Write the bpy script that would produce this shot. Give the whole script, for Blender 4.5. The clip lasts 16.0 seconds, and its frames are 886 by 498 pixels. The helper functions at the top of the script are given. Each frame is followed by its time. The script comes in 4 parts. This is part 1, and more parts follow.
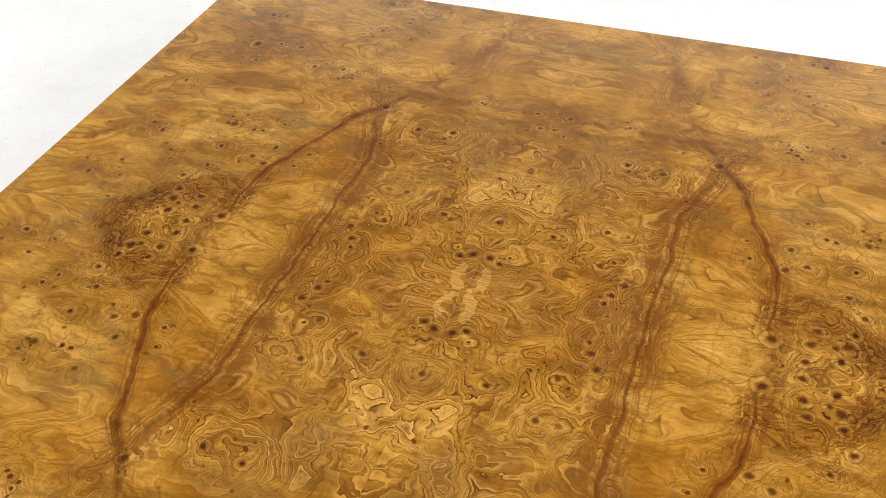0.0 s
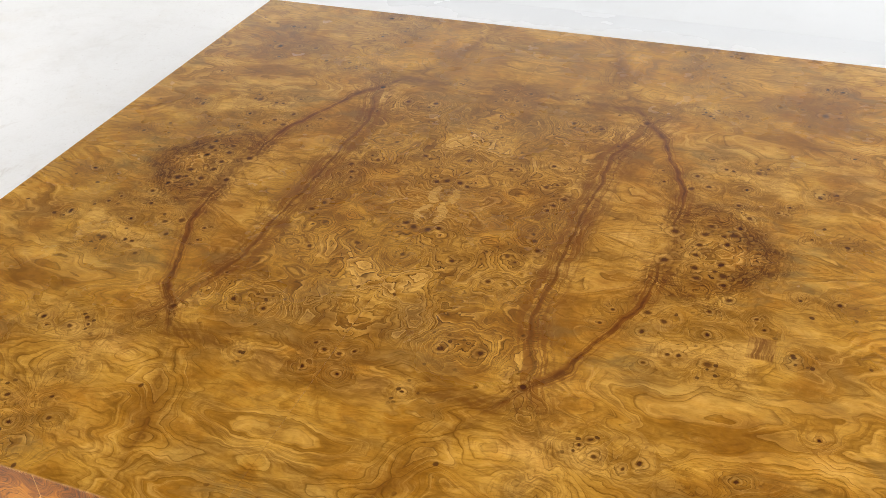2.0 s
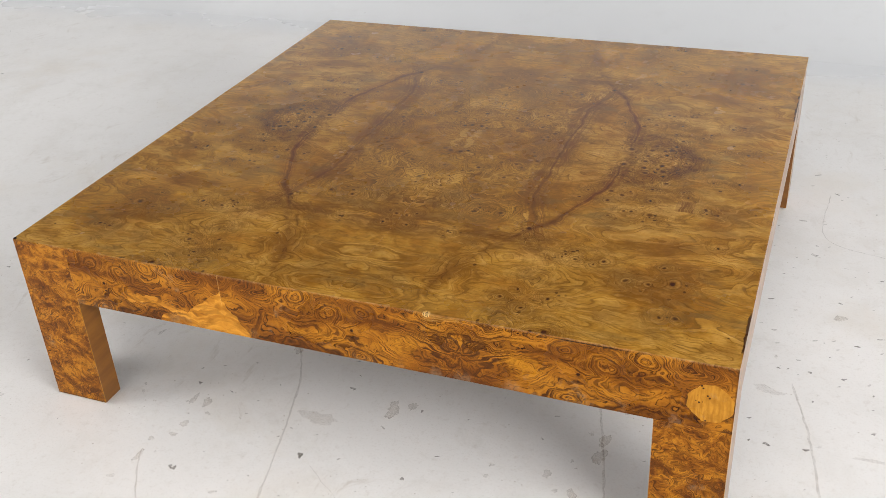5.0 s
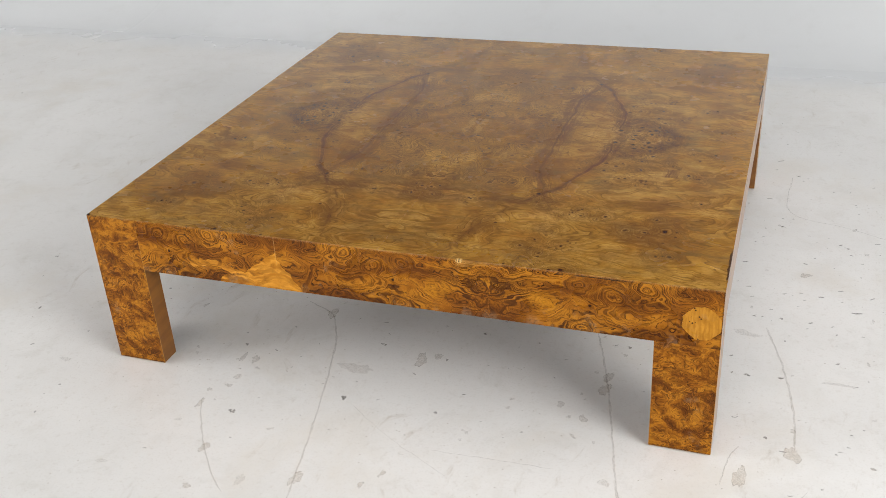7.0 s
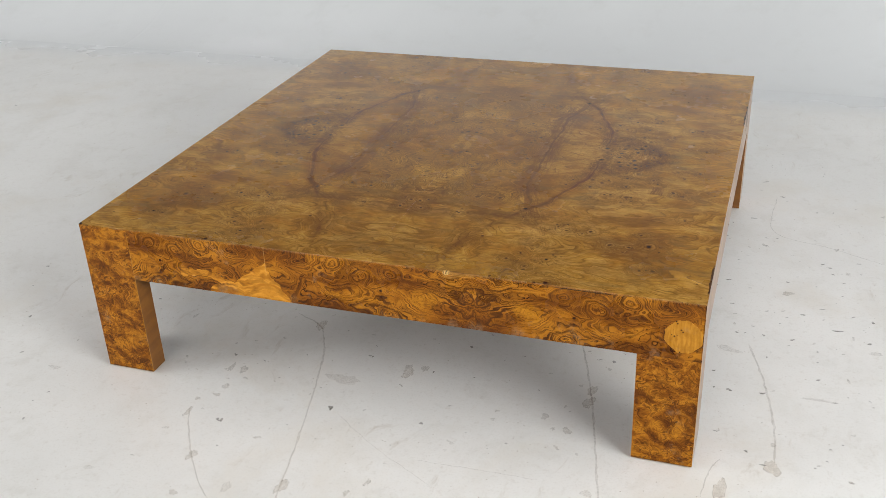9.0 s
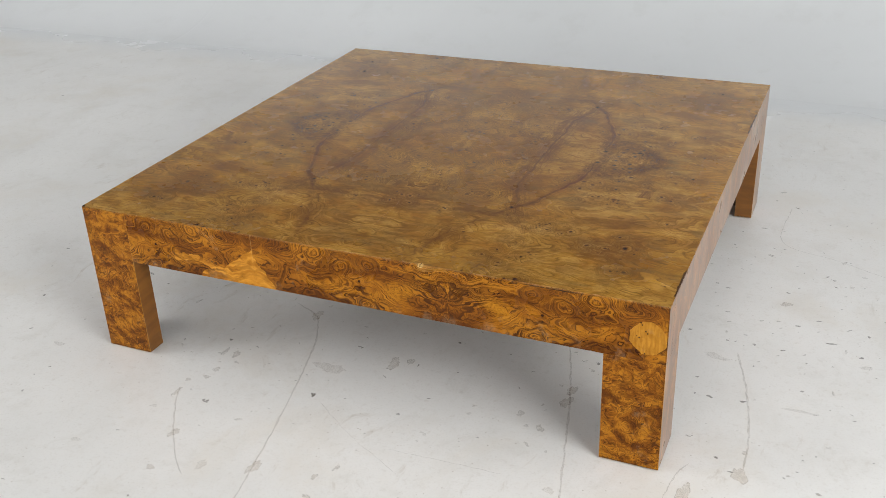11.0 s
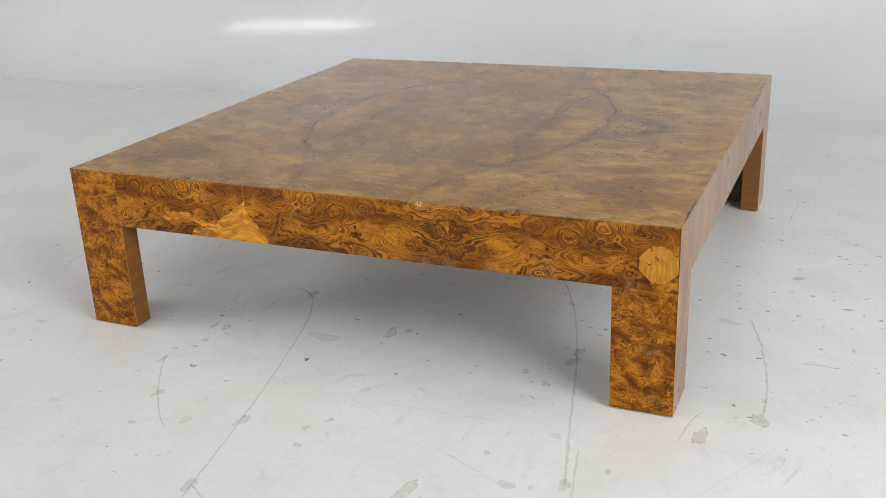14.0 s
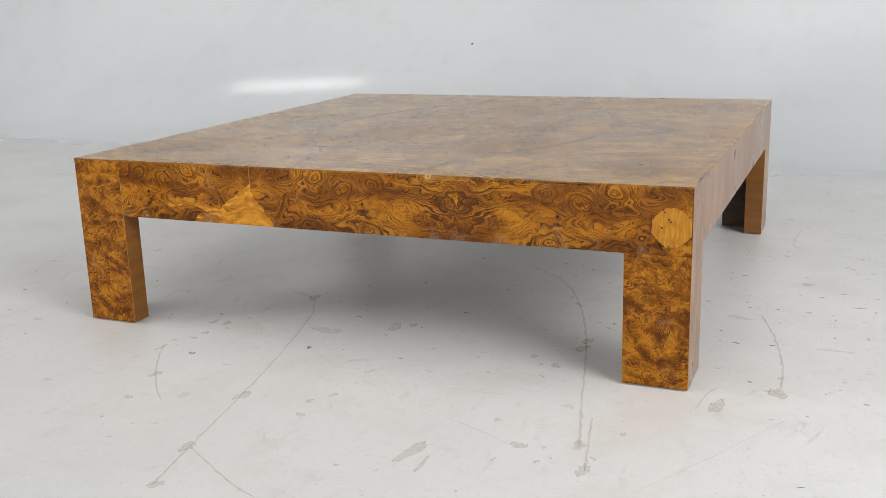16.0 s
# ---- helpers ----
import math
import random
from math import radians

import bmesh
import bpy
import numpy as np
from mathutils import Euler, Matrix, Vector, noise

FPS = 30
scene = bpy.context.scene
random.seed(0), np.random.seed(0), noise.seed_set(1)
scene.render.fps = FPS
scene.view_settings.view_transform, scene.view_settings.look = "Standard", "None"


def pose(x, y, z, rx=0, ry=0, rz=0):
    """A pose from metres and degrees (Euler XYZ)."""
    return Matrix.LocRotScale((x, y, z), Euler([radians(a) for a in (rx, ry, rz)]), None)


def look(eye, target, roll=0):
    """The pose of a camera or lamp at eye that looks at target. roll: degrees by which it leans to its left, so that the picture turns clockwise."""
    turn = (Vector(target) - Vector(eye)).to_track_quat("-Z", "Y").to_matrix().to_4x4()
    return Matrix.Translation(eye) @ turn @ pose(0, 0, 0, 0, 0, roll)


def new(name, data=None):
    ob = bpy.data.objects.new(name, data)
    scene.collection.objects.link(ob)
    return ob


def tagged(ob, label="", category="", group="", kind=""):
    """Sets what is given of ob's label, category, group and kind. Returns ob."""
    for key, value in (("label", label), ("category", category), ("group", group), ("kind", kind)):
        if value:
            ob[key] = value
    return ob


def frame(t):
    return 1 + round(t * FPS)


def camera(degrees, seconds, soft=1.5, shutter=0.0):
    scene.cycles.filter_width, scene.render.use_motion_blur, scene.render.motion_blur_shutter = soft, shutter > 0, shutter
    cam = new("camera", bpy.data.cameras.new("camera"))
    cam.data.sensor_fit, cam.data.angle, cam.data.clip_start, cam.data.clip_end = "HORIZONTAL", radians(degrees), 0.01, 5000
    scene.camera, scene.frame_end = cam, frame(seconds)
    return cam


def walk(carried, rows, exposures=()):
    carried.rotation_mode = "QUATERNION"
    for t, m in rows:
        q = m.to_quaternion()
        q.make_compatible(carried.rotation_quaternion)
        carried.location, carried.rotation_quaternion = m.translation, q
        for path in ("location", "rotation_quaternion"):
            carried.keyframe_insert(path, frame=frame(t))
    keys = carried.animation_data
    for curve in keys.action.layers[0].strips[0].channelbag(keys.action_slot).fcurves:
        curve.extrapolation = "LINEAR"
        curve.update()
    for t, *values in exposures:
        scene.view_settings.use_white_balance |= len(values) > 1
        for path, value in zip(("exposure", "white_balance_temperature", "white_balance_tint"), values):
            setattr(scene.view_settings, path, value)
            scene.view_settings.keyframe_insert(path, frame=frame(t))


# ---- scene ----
cam = camera(47.3, 16.0, soft=0.65)
PATH = [
    (0, (0.308, -0.159, 1.144), (-0.27, 1.238, -0.165), -2.8),
    (0.5, (0.36, -0.247, 1.141), (-0.249, 1.191, -0.108), -2.8),
    (1, (0.417, -0.337, 1.138), (-0.219, 1.129, -0.065), -2.9),
    (1.5, (0.465, -0.431, 1.137), (-0.183, 1.053, -0.036), -3.1),
    (2, (0.501, -0.514, 1.145), (-0.146, 0.988, -0.006), -3.1),
    (2.5, (0.526, -0.603, 1.148), (-0.12, 0.916, 0.02), -3.2),
    (3, (0.55, -0.746, 1.157), (-0.093, 0.794, 0.055), -3.2),
    (3.5, (0.573, -0.876, 1.174), (-0.069, 0.682, 0.096), -3.1),
    (4, (0.596, -0.971, 1.197), (-0.05, 0.602, 0.146), -3.0),
    (4.5, (0.636, -1.055, 1.217), (-0.021, 0.529, 0.187), -3.0),
    (5, (0.695, -1.172, 1.223), (0.027, 0.415, 0.206), -3.2),
    (5.2, (0.718, -1.224, 1.234), (0.048, 0.362, 0.217), -3.4),
    (7.5, (0.692, -1.527, 1.246), (0.098, 0.134, 0.303), -3.2),
    (8, (0.689, -1.538, 1.245), (0.109, 0.133, 0.312), -2.9),
    (8.5, (0.692, -1.534, 1.243), (0.108, 0.139, 0.315), -2.6),
    (9, (0.714, -1.53, 1.245), (0.114, 0.139, 0.321), -2.4),
    (11.5, (0.929, -1.5, 1.22), (0.174, 0.117, 0.318), -2.5),
    (12, (0.943, -1.51, 1.196), (0.182, 0.111, 0.307), -2.8),
    (12.5, (0.923, -1.531, 1.15), (0.165, 0.105, 0.287), -2.9),
    (13, (0.91, -1.553, 1.079), (0.15, 0.104, 0.257), -2.9),
    (13.5, (0.911, -1.558, 0.995), (0.152, 0.126, 0.228), -2.7),
    (14, (0.905, -1.558, 0.918), (0.145, 0.15, 0.205), -2.4),
    (14.5, (0.898, -1.568, 0.846), (0.134, 0.161, 0.192), -2.3),
    (15, (0.897, -1.584, 0.777), (0.132, 0.164, 0.179), -2.0),
    (15.5, (0.89, -1.601, 0.715), (0.124, 0.164, 0.169), -1.9),
    (16, (0.888, -1.621, 0.675), (0.126, 0.158, 0.173), -1.7),
]
walk(cam, [(t, look(eye, target, roll)) for t, eye, target, roll in PATH],
     [(0, 1.17, 6530, 10), (1.5, 1.0, 6530, 10), (3, 0.64, 6570, 11), (5, 0.32, 6570, 11), (9, 0.11, 6500, 8.5), (16, -0.02, 6440, 8.5)])

# ---- light ----
world = bpy.data.worlds.new("studio_air")
scene.world = world
world.use_nodes = True
world.node_tree.nodes["Background"].inputs[0].default_value = (0.9, 0.95, 1.0, 1)
world.node_tree.nodes["Background"].inputs[1].default_value = 0.02


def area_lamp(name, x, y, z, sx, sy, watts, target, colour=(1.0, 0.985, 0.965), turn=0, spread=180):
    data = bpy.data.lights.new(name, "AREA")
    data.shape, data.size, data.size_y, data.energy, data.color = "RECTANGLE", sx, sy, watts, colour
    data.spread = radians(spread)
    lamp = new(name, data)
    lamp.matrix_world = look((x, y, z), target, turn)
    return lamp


# unseen lamps added to light the set: a wide one overhead, one before it, one on each side; the strip near the back
# wall is placed by the streak on that wall
area_lamp("overhead_fill", 1.7, 0.3, 3.15, 4.0, 2.2, 37, (1.7, 0.3001, 0))
area_lamp("front_fill", -1.0, -4.0, 1.10, 3.4, 1.2, 92, (0.0, 0.6, 0.1))
area_lamp("right_fill", 3.6, -1.6, 2.3, 2.0, 1.4, 110, (0.3, 0.9, 0.1))
area_lamp("left_fill", -3.9, -1.2, 1.7, 2.6, 1.1, 84, (-0.6, 1.7, 0.1))
area_lamp("strip_bank", -3.55, 2.93, 3.15, 1.2, 0.20, 5.2, (-3.55, 2.9301, 0), turn=-9, spread=104)
scene.view_settings.exposure = 0.0


# ---- node helpers ----
class Nodes:
    """Short hand for building a shader tree."""

    def __init__(self, name):
        self.mat = bpy.data.materials.new(name)
        self.mat.use_nodes = True
        self.t = self.mat.node_tree
        self.bsdf = self.t.nodes["Principled BSDF"]
        self.out = self.t.nodes["Material Output"]

    def put(self, socket, value):
        if hasattr(value, "is_output"):
            self.t.links.new(value, socket)
        elif isinstance(value, (tuple, list)):
            n = len(socket.default_value)
            socket.default_value = tuple(value)[:n] if len(value) >= n else (*value, 1.0)
        else:
            socket.default_value = value

    def m(self, op, a, b=0.0, c=0.0, clamp=False):
        n = self.t.nodes.new("ShaderNodeMath")
        n.operation, n.use_clamp = op, clamp
        for s, v in zip(n.inputs, (a, b, c)):
            self.put(s, v)
        return n.outputs[0]

    def v(self, op, a, b=(0, 0, 0), scale=None):
        n = self.t.nodes.new("ShaderNodeVectorMath")
        n.operation = op
        self.put(n.inputs[0], a)
        self.put(n.inputs[1], b)
        if scale is not None:
            self.put(n.inputs["Scale"], scale)
        return n.outputs["Value"] if op in ("LENGTH", "DISTANCE", "DOT_PRODUCT") else n.outputs["Vector"]

    def noise(self, vec, scale, detail=4.0, rough=0.55, dist=0.0, colour=False):
        n = self.t.nodes.new("ShaderNodeTexNoise")
        self.put(n.inputs["Vector"], vec)
        n.inputs["Scale"].default_value, n.inputs["Detail"].default_value = scale, detail
        n.inputs["Roughness"].default_value, n.inputs["Distortion"].default_value = rough, dist
        return n.outputs["Color"] if colour else n.outputs["Fac"]

    def voronoi(self, vec, scale, feature="F1", rand=1.0):
        n = self.t.nodes.new("ShaderNodeTexVoronoi")
        n.feature = feature
        self.put(n.inputs["Vector"], vec)
        n.inputs["Scale"].default_value, n.inputs["Randomness"].default_value = scale, rand
        return n.outputs["Distance"]

    def map(self, x, a, b, c=0.0, d=1.0):
        n = self.t.nodes.new("ShaderNodeMapRange")
        n.interpolation_type = "SMOOTHSTEP"
        self.put(n.inputs["Value"], x)
        for k, v in zip(("From Min", "From Max", "To Min", "To Max"), (a, b, c, d)):
            self.put(n.inputs[k], v)
        return n.outputs["Result"]

    def mix(self, f, a, b, blend="MIX"):
        n = self.t.nodes.new("ShaderNodeMix")
        n.data_type, n.blend_type, n.clamp_factor = "RGBA", blend, True
        self.put(n.inputs["Factor"], f)
        self.put(n.inputs[6], a)
        self.put(n.inputs[7], b)
        return n.outputs[2]

    def ramp(self, f, *stops):
        n = self.t.nodes.new("ShaderNodeValToRGB")
        self.put(n.inputs[0], f)
        e = n.color_ramp.elements
        while len(e) < len(stops):
            e.new(0.5)
        for k, (p, c) in zip(e, stops):
            k.position, k.color = p, (*c, 1)
        return n.outputs[0]

    def place(self):
        return self.t.nodes.new("ShaderNodeNewGeometry").outputs["Position"]

    def split(self, vec):
        n = self.t.nodes.new("ShaderNodeSeparateXYZ")
        self.put(n.inputs[0], vec)
        return n.outputs[0], n.outputs[1], n.outputs[2]

    def join(self, x, y, z=0.0):
        n = self.t.nodes.new("ShaderNodeCombineXYZ")
        for s, v in zip(n.inputs, (x, y, z)):
            self.put(s, v)
        return n.outputs[0]

    def wobble(self, vec, scale, amount, detail=2.0):
        c = self.noise(vec, scale, detail, 0.5, colour=True)
        return self.v("ADD", vec, self.v("SCALE", self.v("SUBTRACT", c, (0.5, 0.5, 0.5)), scale=amount))

    def segment(self, p, a, b):
        """The distance of p from the line a-b in the plane."""
        a, b = Vector((*a, 0)), Vector((*b, 0))
        d = b - a
        pa = self.v("SUBTRACT", p, a)
        h = self.m("MULTIPLY", self.v("DOT_PRODUCT", pa, d), 1 / d.length_squared, clamp=True)
        return self.v("LENGTH", self.v("SUBTRACT", pa, self.v("SCALE", d, scale=h)))

    def line(self, p, points):
        d = None
        for a, b in zip(points, points[1:]):
            s = self.segment(p, a, b)
            d = s if d is None else self.m("MINIMUM", d, s)
        return d

    def dots(self, p, rows):
        """The smallest of distance / radius over rows of (x, y, radius)."""
        d = None
        for x, y, r in rows:
            s = self.m("MULTIPLY", self.v("DISTANCE", p, (x, y, 0)), 1 / r)
            d = s if d is None else self.m("MINIMUM", d, s)
        return d

    def bump(self, height, strength, distance):
        n = self.t.nodes.new("ShaderNodeBump")
        n.inputs["Strength"].default_value, n.inputs["Distance"].default_value = strength, distance
        self.put(n.inputs["Height"], height)
        self.put(self.bsdf.inputs["Normal"], n.outputs[0])

    def done(self, colour, rough, specular=0.5, coat=0.0, coat_rough=0.2):
        self.put(self.bsdf.inputs["Base Color"], colour)
        self.put(self.bsdf.inputs["Roughness"], rough)
        self.bsdf.inputs["Specular IOR Level"].default_value = specular
        self.bsdf.inputs["Coat Weight"].default_value = coat
        self.bsdf.inputs["Coat Roughness"].default_value = coat_rough
        return self.mat


# ---- burl veneer ----
W, H, T = 1.27, 0.352, 0.045          # table width and depth, height, board thickness
LEG, DROP = 0.113, 0.117              # leg width, apron height

UMBER, DARK = (0.15, 0.052, 0.010), (0.040, 0.014, 0.004)


def contours(n, field, count, width):
    """Thin growth lines at even steps of a field, and a soft band beside each."""
    f = n.m("FRACT", n.m("MULTIPLY", field, count))
    tri = n.m("ABSOLUTE", n.m("SUBTRACT", f, 0.5))
    return n.map(tri, width, 0.0), f


def terraces(n, field, count):
    """Growth steps of a field: the place within a step, a random tone for each step, and the thin dark line that bounds it."""
    k = n.m("MULTIPLY", field, count)
    f = n.m("FRACT", k)
    w = n.t.nodes.new("ShaderNodeTexWhiteNoise")
    w.noise_dimensions = "1D"
    n.put(w.inputs["W"], n.m("FLOOR", k))
    line = n.m("MAXIMUM", n.map(f, 0.15, 0.0), n.map(f, 0.955, 1.0))
    return f, w.outputs["Value"], line


def along(n, v, stops):
    """A course u(v) through (v, u) stops, as a smooth curve."""
    node = n.t.nodes.new("ShaderNodeValToRGB")
    n.put(node.inputs[0], n.m("DIVIDE", v, 0.64))
    e = node.color_ramp.elements
    node.color_ramp.interpolation = "B_SPLINE"
    while len(e) < len(stops):
        e.new(0.5)
    for k, (p, c) in zip(e, stops):
        k.position, k.color = p / 0.64, (c, c, c, 1)
    return n.split(node.outputs[0])[0]


def burl_top():
    """Four leaves of burl, book-matched about both middle lines of the top."""
    n = Nodes("burl_veneer_top")
    x, y, _ = n.split(n.place())
    right = n.m("GREATER_THAN", x, 0.008)
    back = n.m("GREATER_THAN", y, 0.625)
    u = n.m("ABSOLUTE", n.m("SUBTRACT", x, 0.008))
    v = n.m("ABSOLUTE", n.m("SUBTRACT", y, 0.625))
    leaf = n.join(n.m("MULTIPLY", right, 0.003), n.m("MULTIPLY", back, 0.003), n.m("ADD", n.m("MULTIPLY", right, 0.010), n.m("MULTIPLY", back, 0.008)))
    p0 = n.v("ADD", n.join(u, v, 0.0), leaf)

    def flat(p):
        return n.v("MULTIPLY", p, (1.0, 1.0, 0.0))

    # courses of the two dark veins that bound a pale lens in each half
    bent = flat(n.wobble(n.wobble(p0, 8.0, 0.022), 30.0, 0.012, 3.0))
    bu, bv, _ = n.split(bent)
    course_a = along(n, bv, [(0.0, 0.350), (0.04, 0.334), (0.09, 0.336), (0.13, 0.333), (0.172, 0.320), (0.214, 0.302), (0.262, 0.284), (0.302, 0.269), (0.340, 0.233), (0.40, 0.205), (0.50, 0.150), (0.64, 0.12)])
    course_b = along(n, bv, [(0.0, 0.206), (0.10, 0.203), (0.17, 0.202), (0.215, 0.204), (0.262, 0.219), (0.325, 0.238), (0.36, 0.252), (0.42, 0.285), (0.50, 0.300), (0.64, 0.27)])
    da, db = n.m("SUBTRACT", bu, course_a), n.m("SUBTRACT", bu, course_b)
    aa, ab = n.m("ABSOLUTE", da), n.m("ABSOLUTE", db)
    rough_bent = flat(n.wobble(bent, 19.0, 0.075, 4.0))
    rim = n.line(rough_bent, [(0.335, 0.085), (0.370, 0.090), (0.408, 0.104), (0.442, 0.072), (0.470, 0.012), (0.474, 0.0)])
    heart = n.m("MULTIPLY", n.map(db, 0.012, -0.022), n.map(bv, 0.345, 0.285))
    lens = n.m("MULTIPLY", n.m("MULTIPLY", n.map(db, 0.0, 0.02), n.map(da, 0.0, -0.02)), n.map(bv, 0.34, 0.31))
    cluster = n.map(n.v("LENGTH", n.v("MULTIPLY", n.v("SUBTRACT", rough_bent, (0.408, 0.0, 0.0)), (1.25, 1.0, 0.0))), 0.105, 0.070)

    eye_at = flat(n.wobble(p0, 60.0, 0.009, 3.0))
    eyes = n.dots(eye_at, [
        (0.027, 0.060, 0.0060), (0.012, 0.066, 0.0078), (0.034, 0.073, 0.0030), (0.001, 0.132, 0.0062), (0.072, 0.126, 0.0060),
        (0.138, 0.093, 0.0055), (0.162, 0.048, 0.0060), (0.172, 0.069, 0.0055), (0.157, 0.034, 0.0045), (0.152, 0.104, 0.0038),
        (0.132, 0.155, 0.0050), (0.123, 0.296, 0.0062), (0.171, 0.291, 0.0060), (0.237, 0.328, 0.0068), (0.209, 0.243, 0.0035),
        (0.375, 0.013, 0.0062), (0.379, 0.042, 0.0064), (0.410, 0.026, 0.0070), (0.404, 0.044, 0.0055), (0.416, 0.049, 0.0076),
        (0.383, 0.063, 0.0058), (0.338, 0.036, 0.0080), (0.421, 0.070, 0.0056), (0.430, 0.097, 0.0056), (0.412, 0.128, 0.0045)])
    eyes = n.m("MINIMUM", eyes, n.dots(eye_at, [
        (0.363, 0.164, 0.0055), (0.341, 0.153, 0.0062), (0.298, 0.161, 0.0036), (0.342, 0.190, 0.0052), (0.291, 0.190, 0.0030),
        (0.330, 0.384, 0.0045), (0.426, 0.225, 0.0070), (0.416, 0.172, 0.0042), (0.379, 0.222, 0.0048), (0.392, 0.220, 0.0045),
        (0.356, 0.245, 0.0040), (0.108, 0.380, 0.0036), (0.024, 0.378, 0.0042), (0.012, 0.344, 0.0045), (0.027, 0.335, 0.0036),
        (0.467, 0.125, 0.0036), (0.479, 0.142, 0.0042), (0.516, 0.180, 0.0045), (0.560, 0.066, 0.0052), (0.514, 0.071, 0.0032),
        (0.340, 0.406, 0.0045), (0.386, 0.400, 0.0056), (0.320, 0.395, 0.0036), (0.371, 0.413, 0.0036), (0.432, 0.447, 0.0054)]))
    eyes = n.m("MINIMUM", eyes, n.dots(eye_at, [
        (0.504, 0.436, 0.0085), (0.467, 0.447, 0.0045), (0.482, 0.392, 0.0040), (0.500, 0.533, 0.0045), (0.524, 0.530, 0.0045),
        (0.256, 0.549, 0.0045), (0.276, 0.520, 0.0035), (0.329, 0.533, 0.0050), (0.296, 0.569, 0.0045), (0.347, 0.619, 0.0070),
        (0.328, 0.623, 0.0045), (0.556, 0.307, 0.0036)]))
    eyes = n.m("MULTIPLY", eyes, 1.5)
    near_eyes = n.map(eyes, 15.0, 3.0)

    # growth field of the heart: tight steps that ring the eyes and run beside the veins
    w1 = flat(n.wobble(p0, 6.0, 0.034, 2.0))
    w2 = flat(n.wobble(w1, 17.0, 0.042, 2.0))
    w3 = n.v("ADD", flat(n.wobble(n.wobble(w2, 52.0, 0.015, 3.0), 150.0, 0.0035, 2.0)), n.v("MULTIPLY", leaf, (0.0, 0.0, 1.0)))
    ringed = n.m("MULTIPLY", n.map(eyes, 14.0, 0.0), 0.15)
    beside = n.m("MULTIPLY", n.m("MINIMUM", n.m("MINIMUM", ab, aa), 0.045), 2.6)
    field = n.m("ADD", n.m("ADD", n.noise(w3, 11.0, 2.6, 0.5), ringed), n.m("ADD", beside, n.m("MULTIPLY", n.v("LENGTH", n.v("MULTIPLY", w2, (1.0, 0.70, 0.0))), 0.8)))
    step, tone, line = terraces(n, field, 30.0)
    _, _, hair = terraces(n, n.m("ADD", field, n.m("MULTIPLY", n.noise(w3, 30.0, 2.0), 0.06)), 71.0)
    grown = n.noise(n.join(n.m("MULTIPLY", field, 46.0), n.m("MULTIPLY", u, 9.0), n.m("MULTIPLY", v, 9.0)), 1.0, 4.0, 0.68)
    # calmer figure of the outer leaf, drawn out across it
    c1 = flat(n.wobble(n.wobble(p0, 3.5, 0.13, 2.0), 13.0, 0.050, 2.0))
    c2 = n.v("ADD", flat(n.wobble(c1, 46.0, 0.012, 3.0)), n.v("MULTIPLY", leaf, (0.0, 0.0, 1.0)))
    calm = n.m("ADD", n.noise(n.v("MULTIPLY", c2, (0.62, 1.75, 1.0)), 4.6, 2.6, 0.48), n.m("ADD", n.m("MULTIPLY", beside, 0.6), n.m("MULTIPLY", n.map(eyes, 11.0, 0.0), 0.09)))
    calm_step, calm_tone, calm_line = terraces(n, calm, 31.0)
    calm_grown = n.noise(n.join(n.m("MULTIPLY", calm, 52.0), n.m("MULTIPLY", u, 8.0), n.m("MULTIPLY", v, 8.0)), 1.0, 5.0, 0.70)

    busy = n.m("MAXIMUM", heart, n.m("MAXIMUM", cluster, n.m("MULTIPLY", near_eyes, 0.55)))
    busy = n.m("MAXIMUM", busy, n.m("MAXIMUM", n.map(ab, 0.045, 0.012, 0.0, 0.75), n.map(rim, 0.05, 0.015, 0.0, 0.8)))
    quiet = n.m("SUBTRACT", 1.0, n.m("MULTIPLY", busy, 0.85))
    patch_a = n.map(n.noise(w1, 8.0, 3.0), 0.36, 0.60)
    patch_b = n.map(n.noise(n.v("ADD", w1, (3.1, 1.7, 0.4)), 12.0, 3.0), 0.36, 0.62)
    patch_c = n.map(n.noise(n.v("ADD", w1, (1.3, 4.2, 0.0)), 5.0, 3.0), 0.40, 0.62)

    # ground colour: honey clouds, fine fibre, drawn-out brown and grey-green smoke
    cloud = n.noise(n.v("MULTIPLY", w2, (1.0, 1.5, 1.0)), 5.0, 6.0, 0.62)
    colour = n.ramp(cloud, (0.34, (0.250, 0.096, 0.006)), (0.43, (0.348, 0.157, 0.015)), (0.53, (0.452, 0.234, 0.031)), (0.64, (0.540, 0.306, 0.064)))
    hue = n.noise(n.v("ADD", w1, (7.1, 0.4, 0.0)), 7.0, 4.0, 0.6)
    colour = n.mix(n.map(hue, 0.52, 0.68, 0.0, 0.38), colour, (0.400, 0.138, 0.006))
    colour = n.mix(n.map(hue, 0.48, 0.32, 0.0, 0.52), colour, (0.330, 0.205, 0.052))
    smoke_at = flat(n.wobble(n.wobble(p0, 5.0, 0.13, 2.0), 26.0, 0.020, 3.0))
    smoke = n.noise(n.v("MULTIPLY", smoke_at, (8.0, 24.0, 1.0)), 1.0, 7.0, 0.68)
    colour = n.mix(n.m("MULTIPLY", n.map(smoke, 0.47, 0.66), n.m("ADD", 0.18, n.m("MULTIPLY", patch_c, 0.28))), colour, (0.150, 0.060, 0.004))
    fibre = n.noise(n.v("MULTIPLY", n.wobble(p0, 9.0, 0.05), (45.0, 330.0, 1.0)), 1.0, 3.0, 0.6)
    colour = n.mix(n.map(fibre, 0.46, 0.74, 0.0, 0.46), colour, (0.170, 0.070, 0.006))
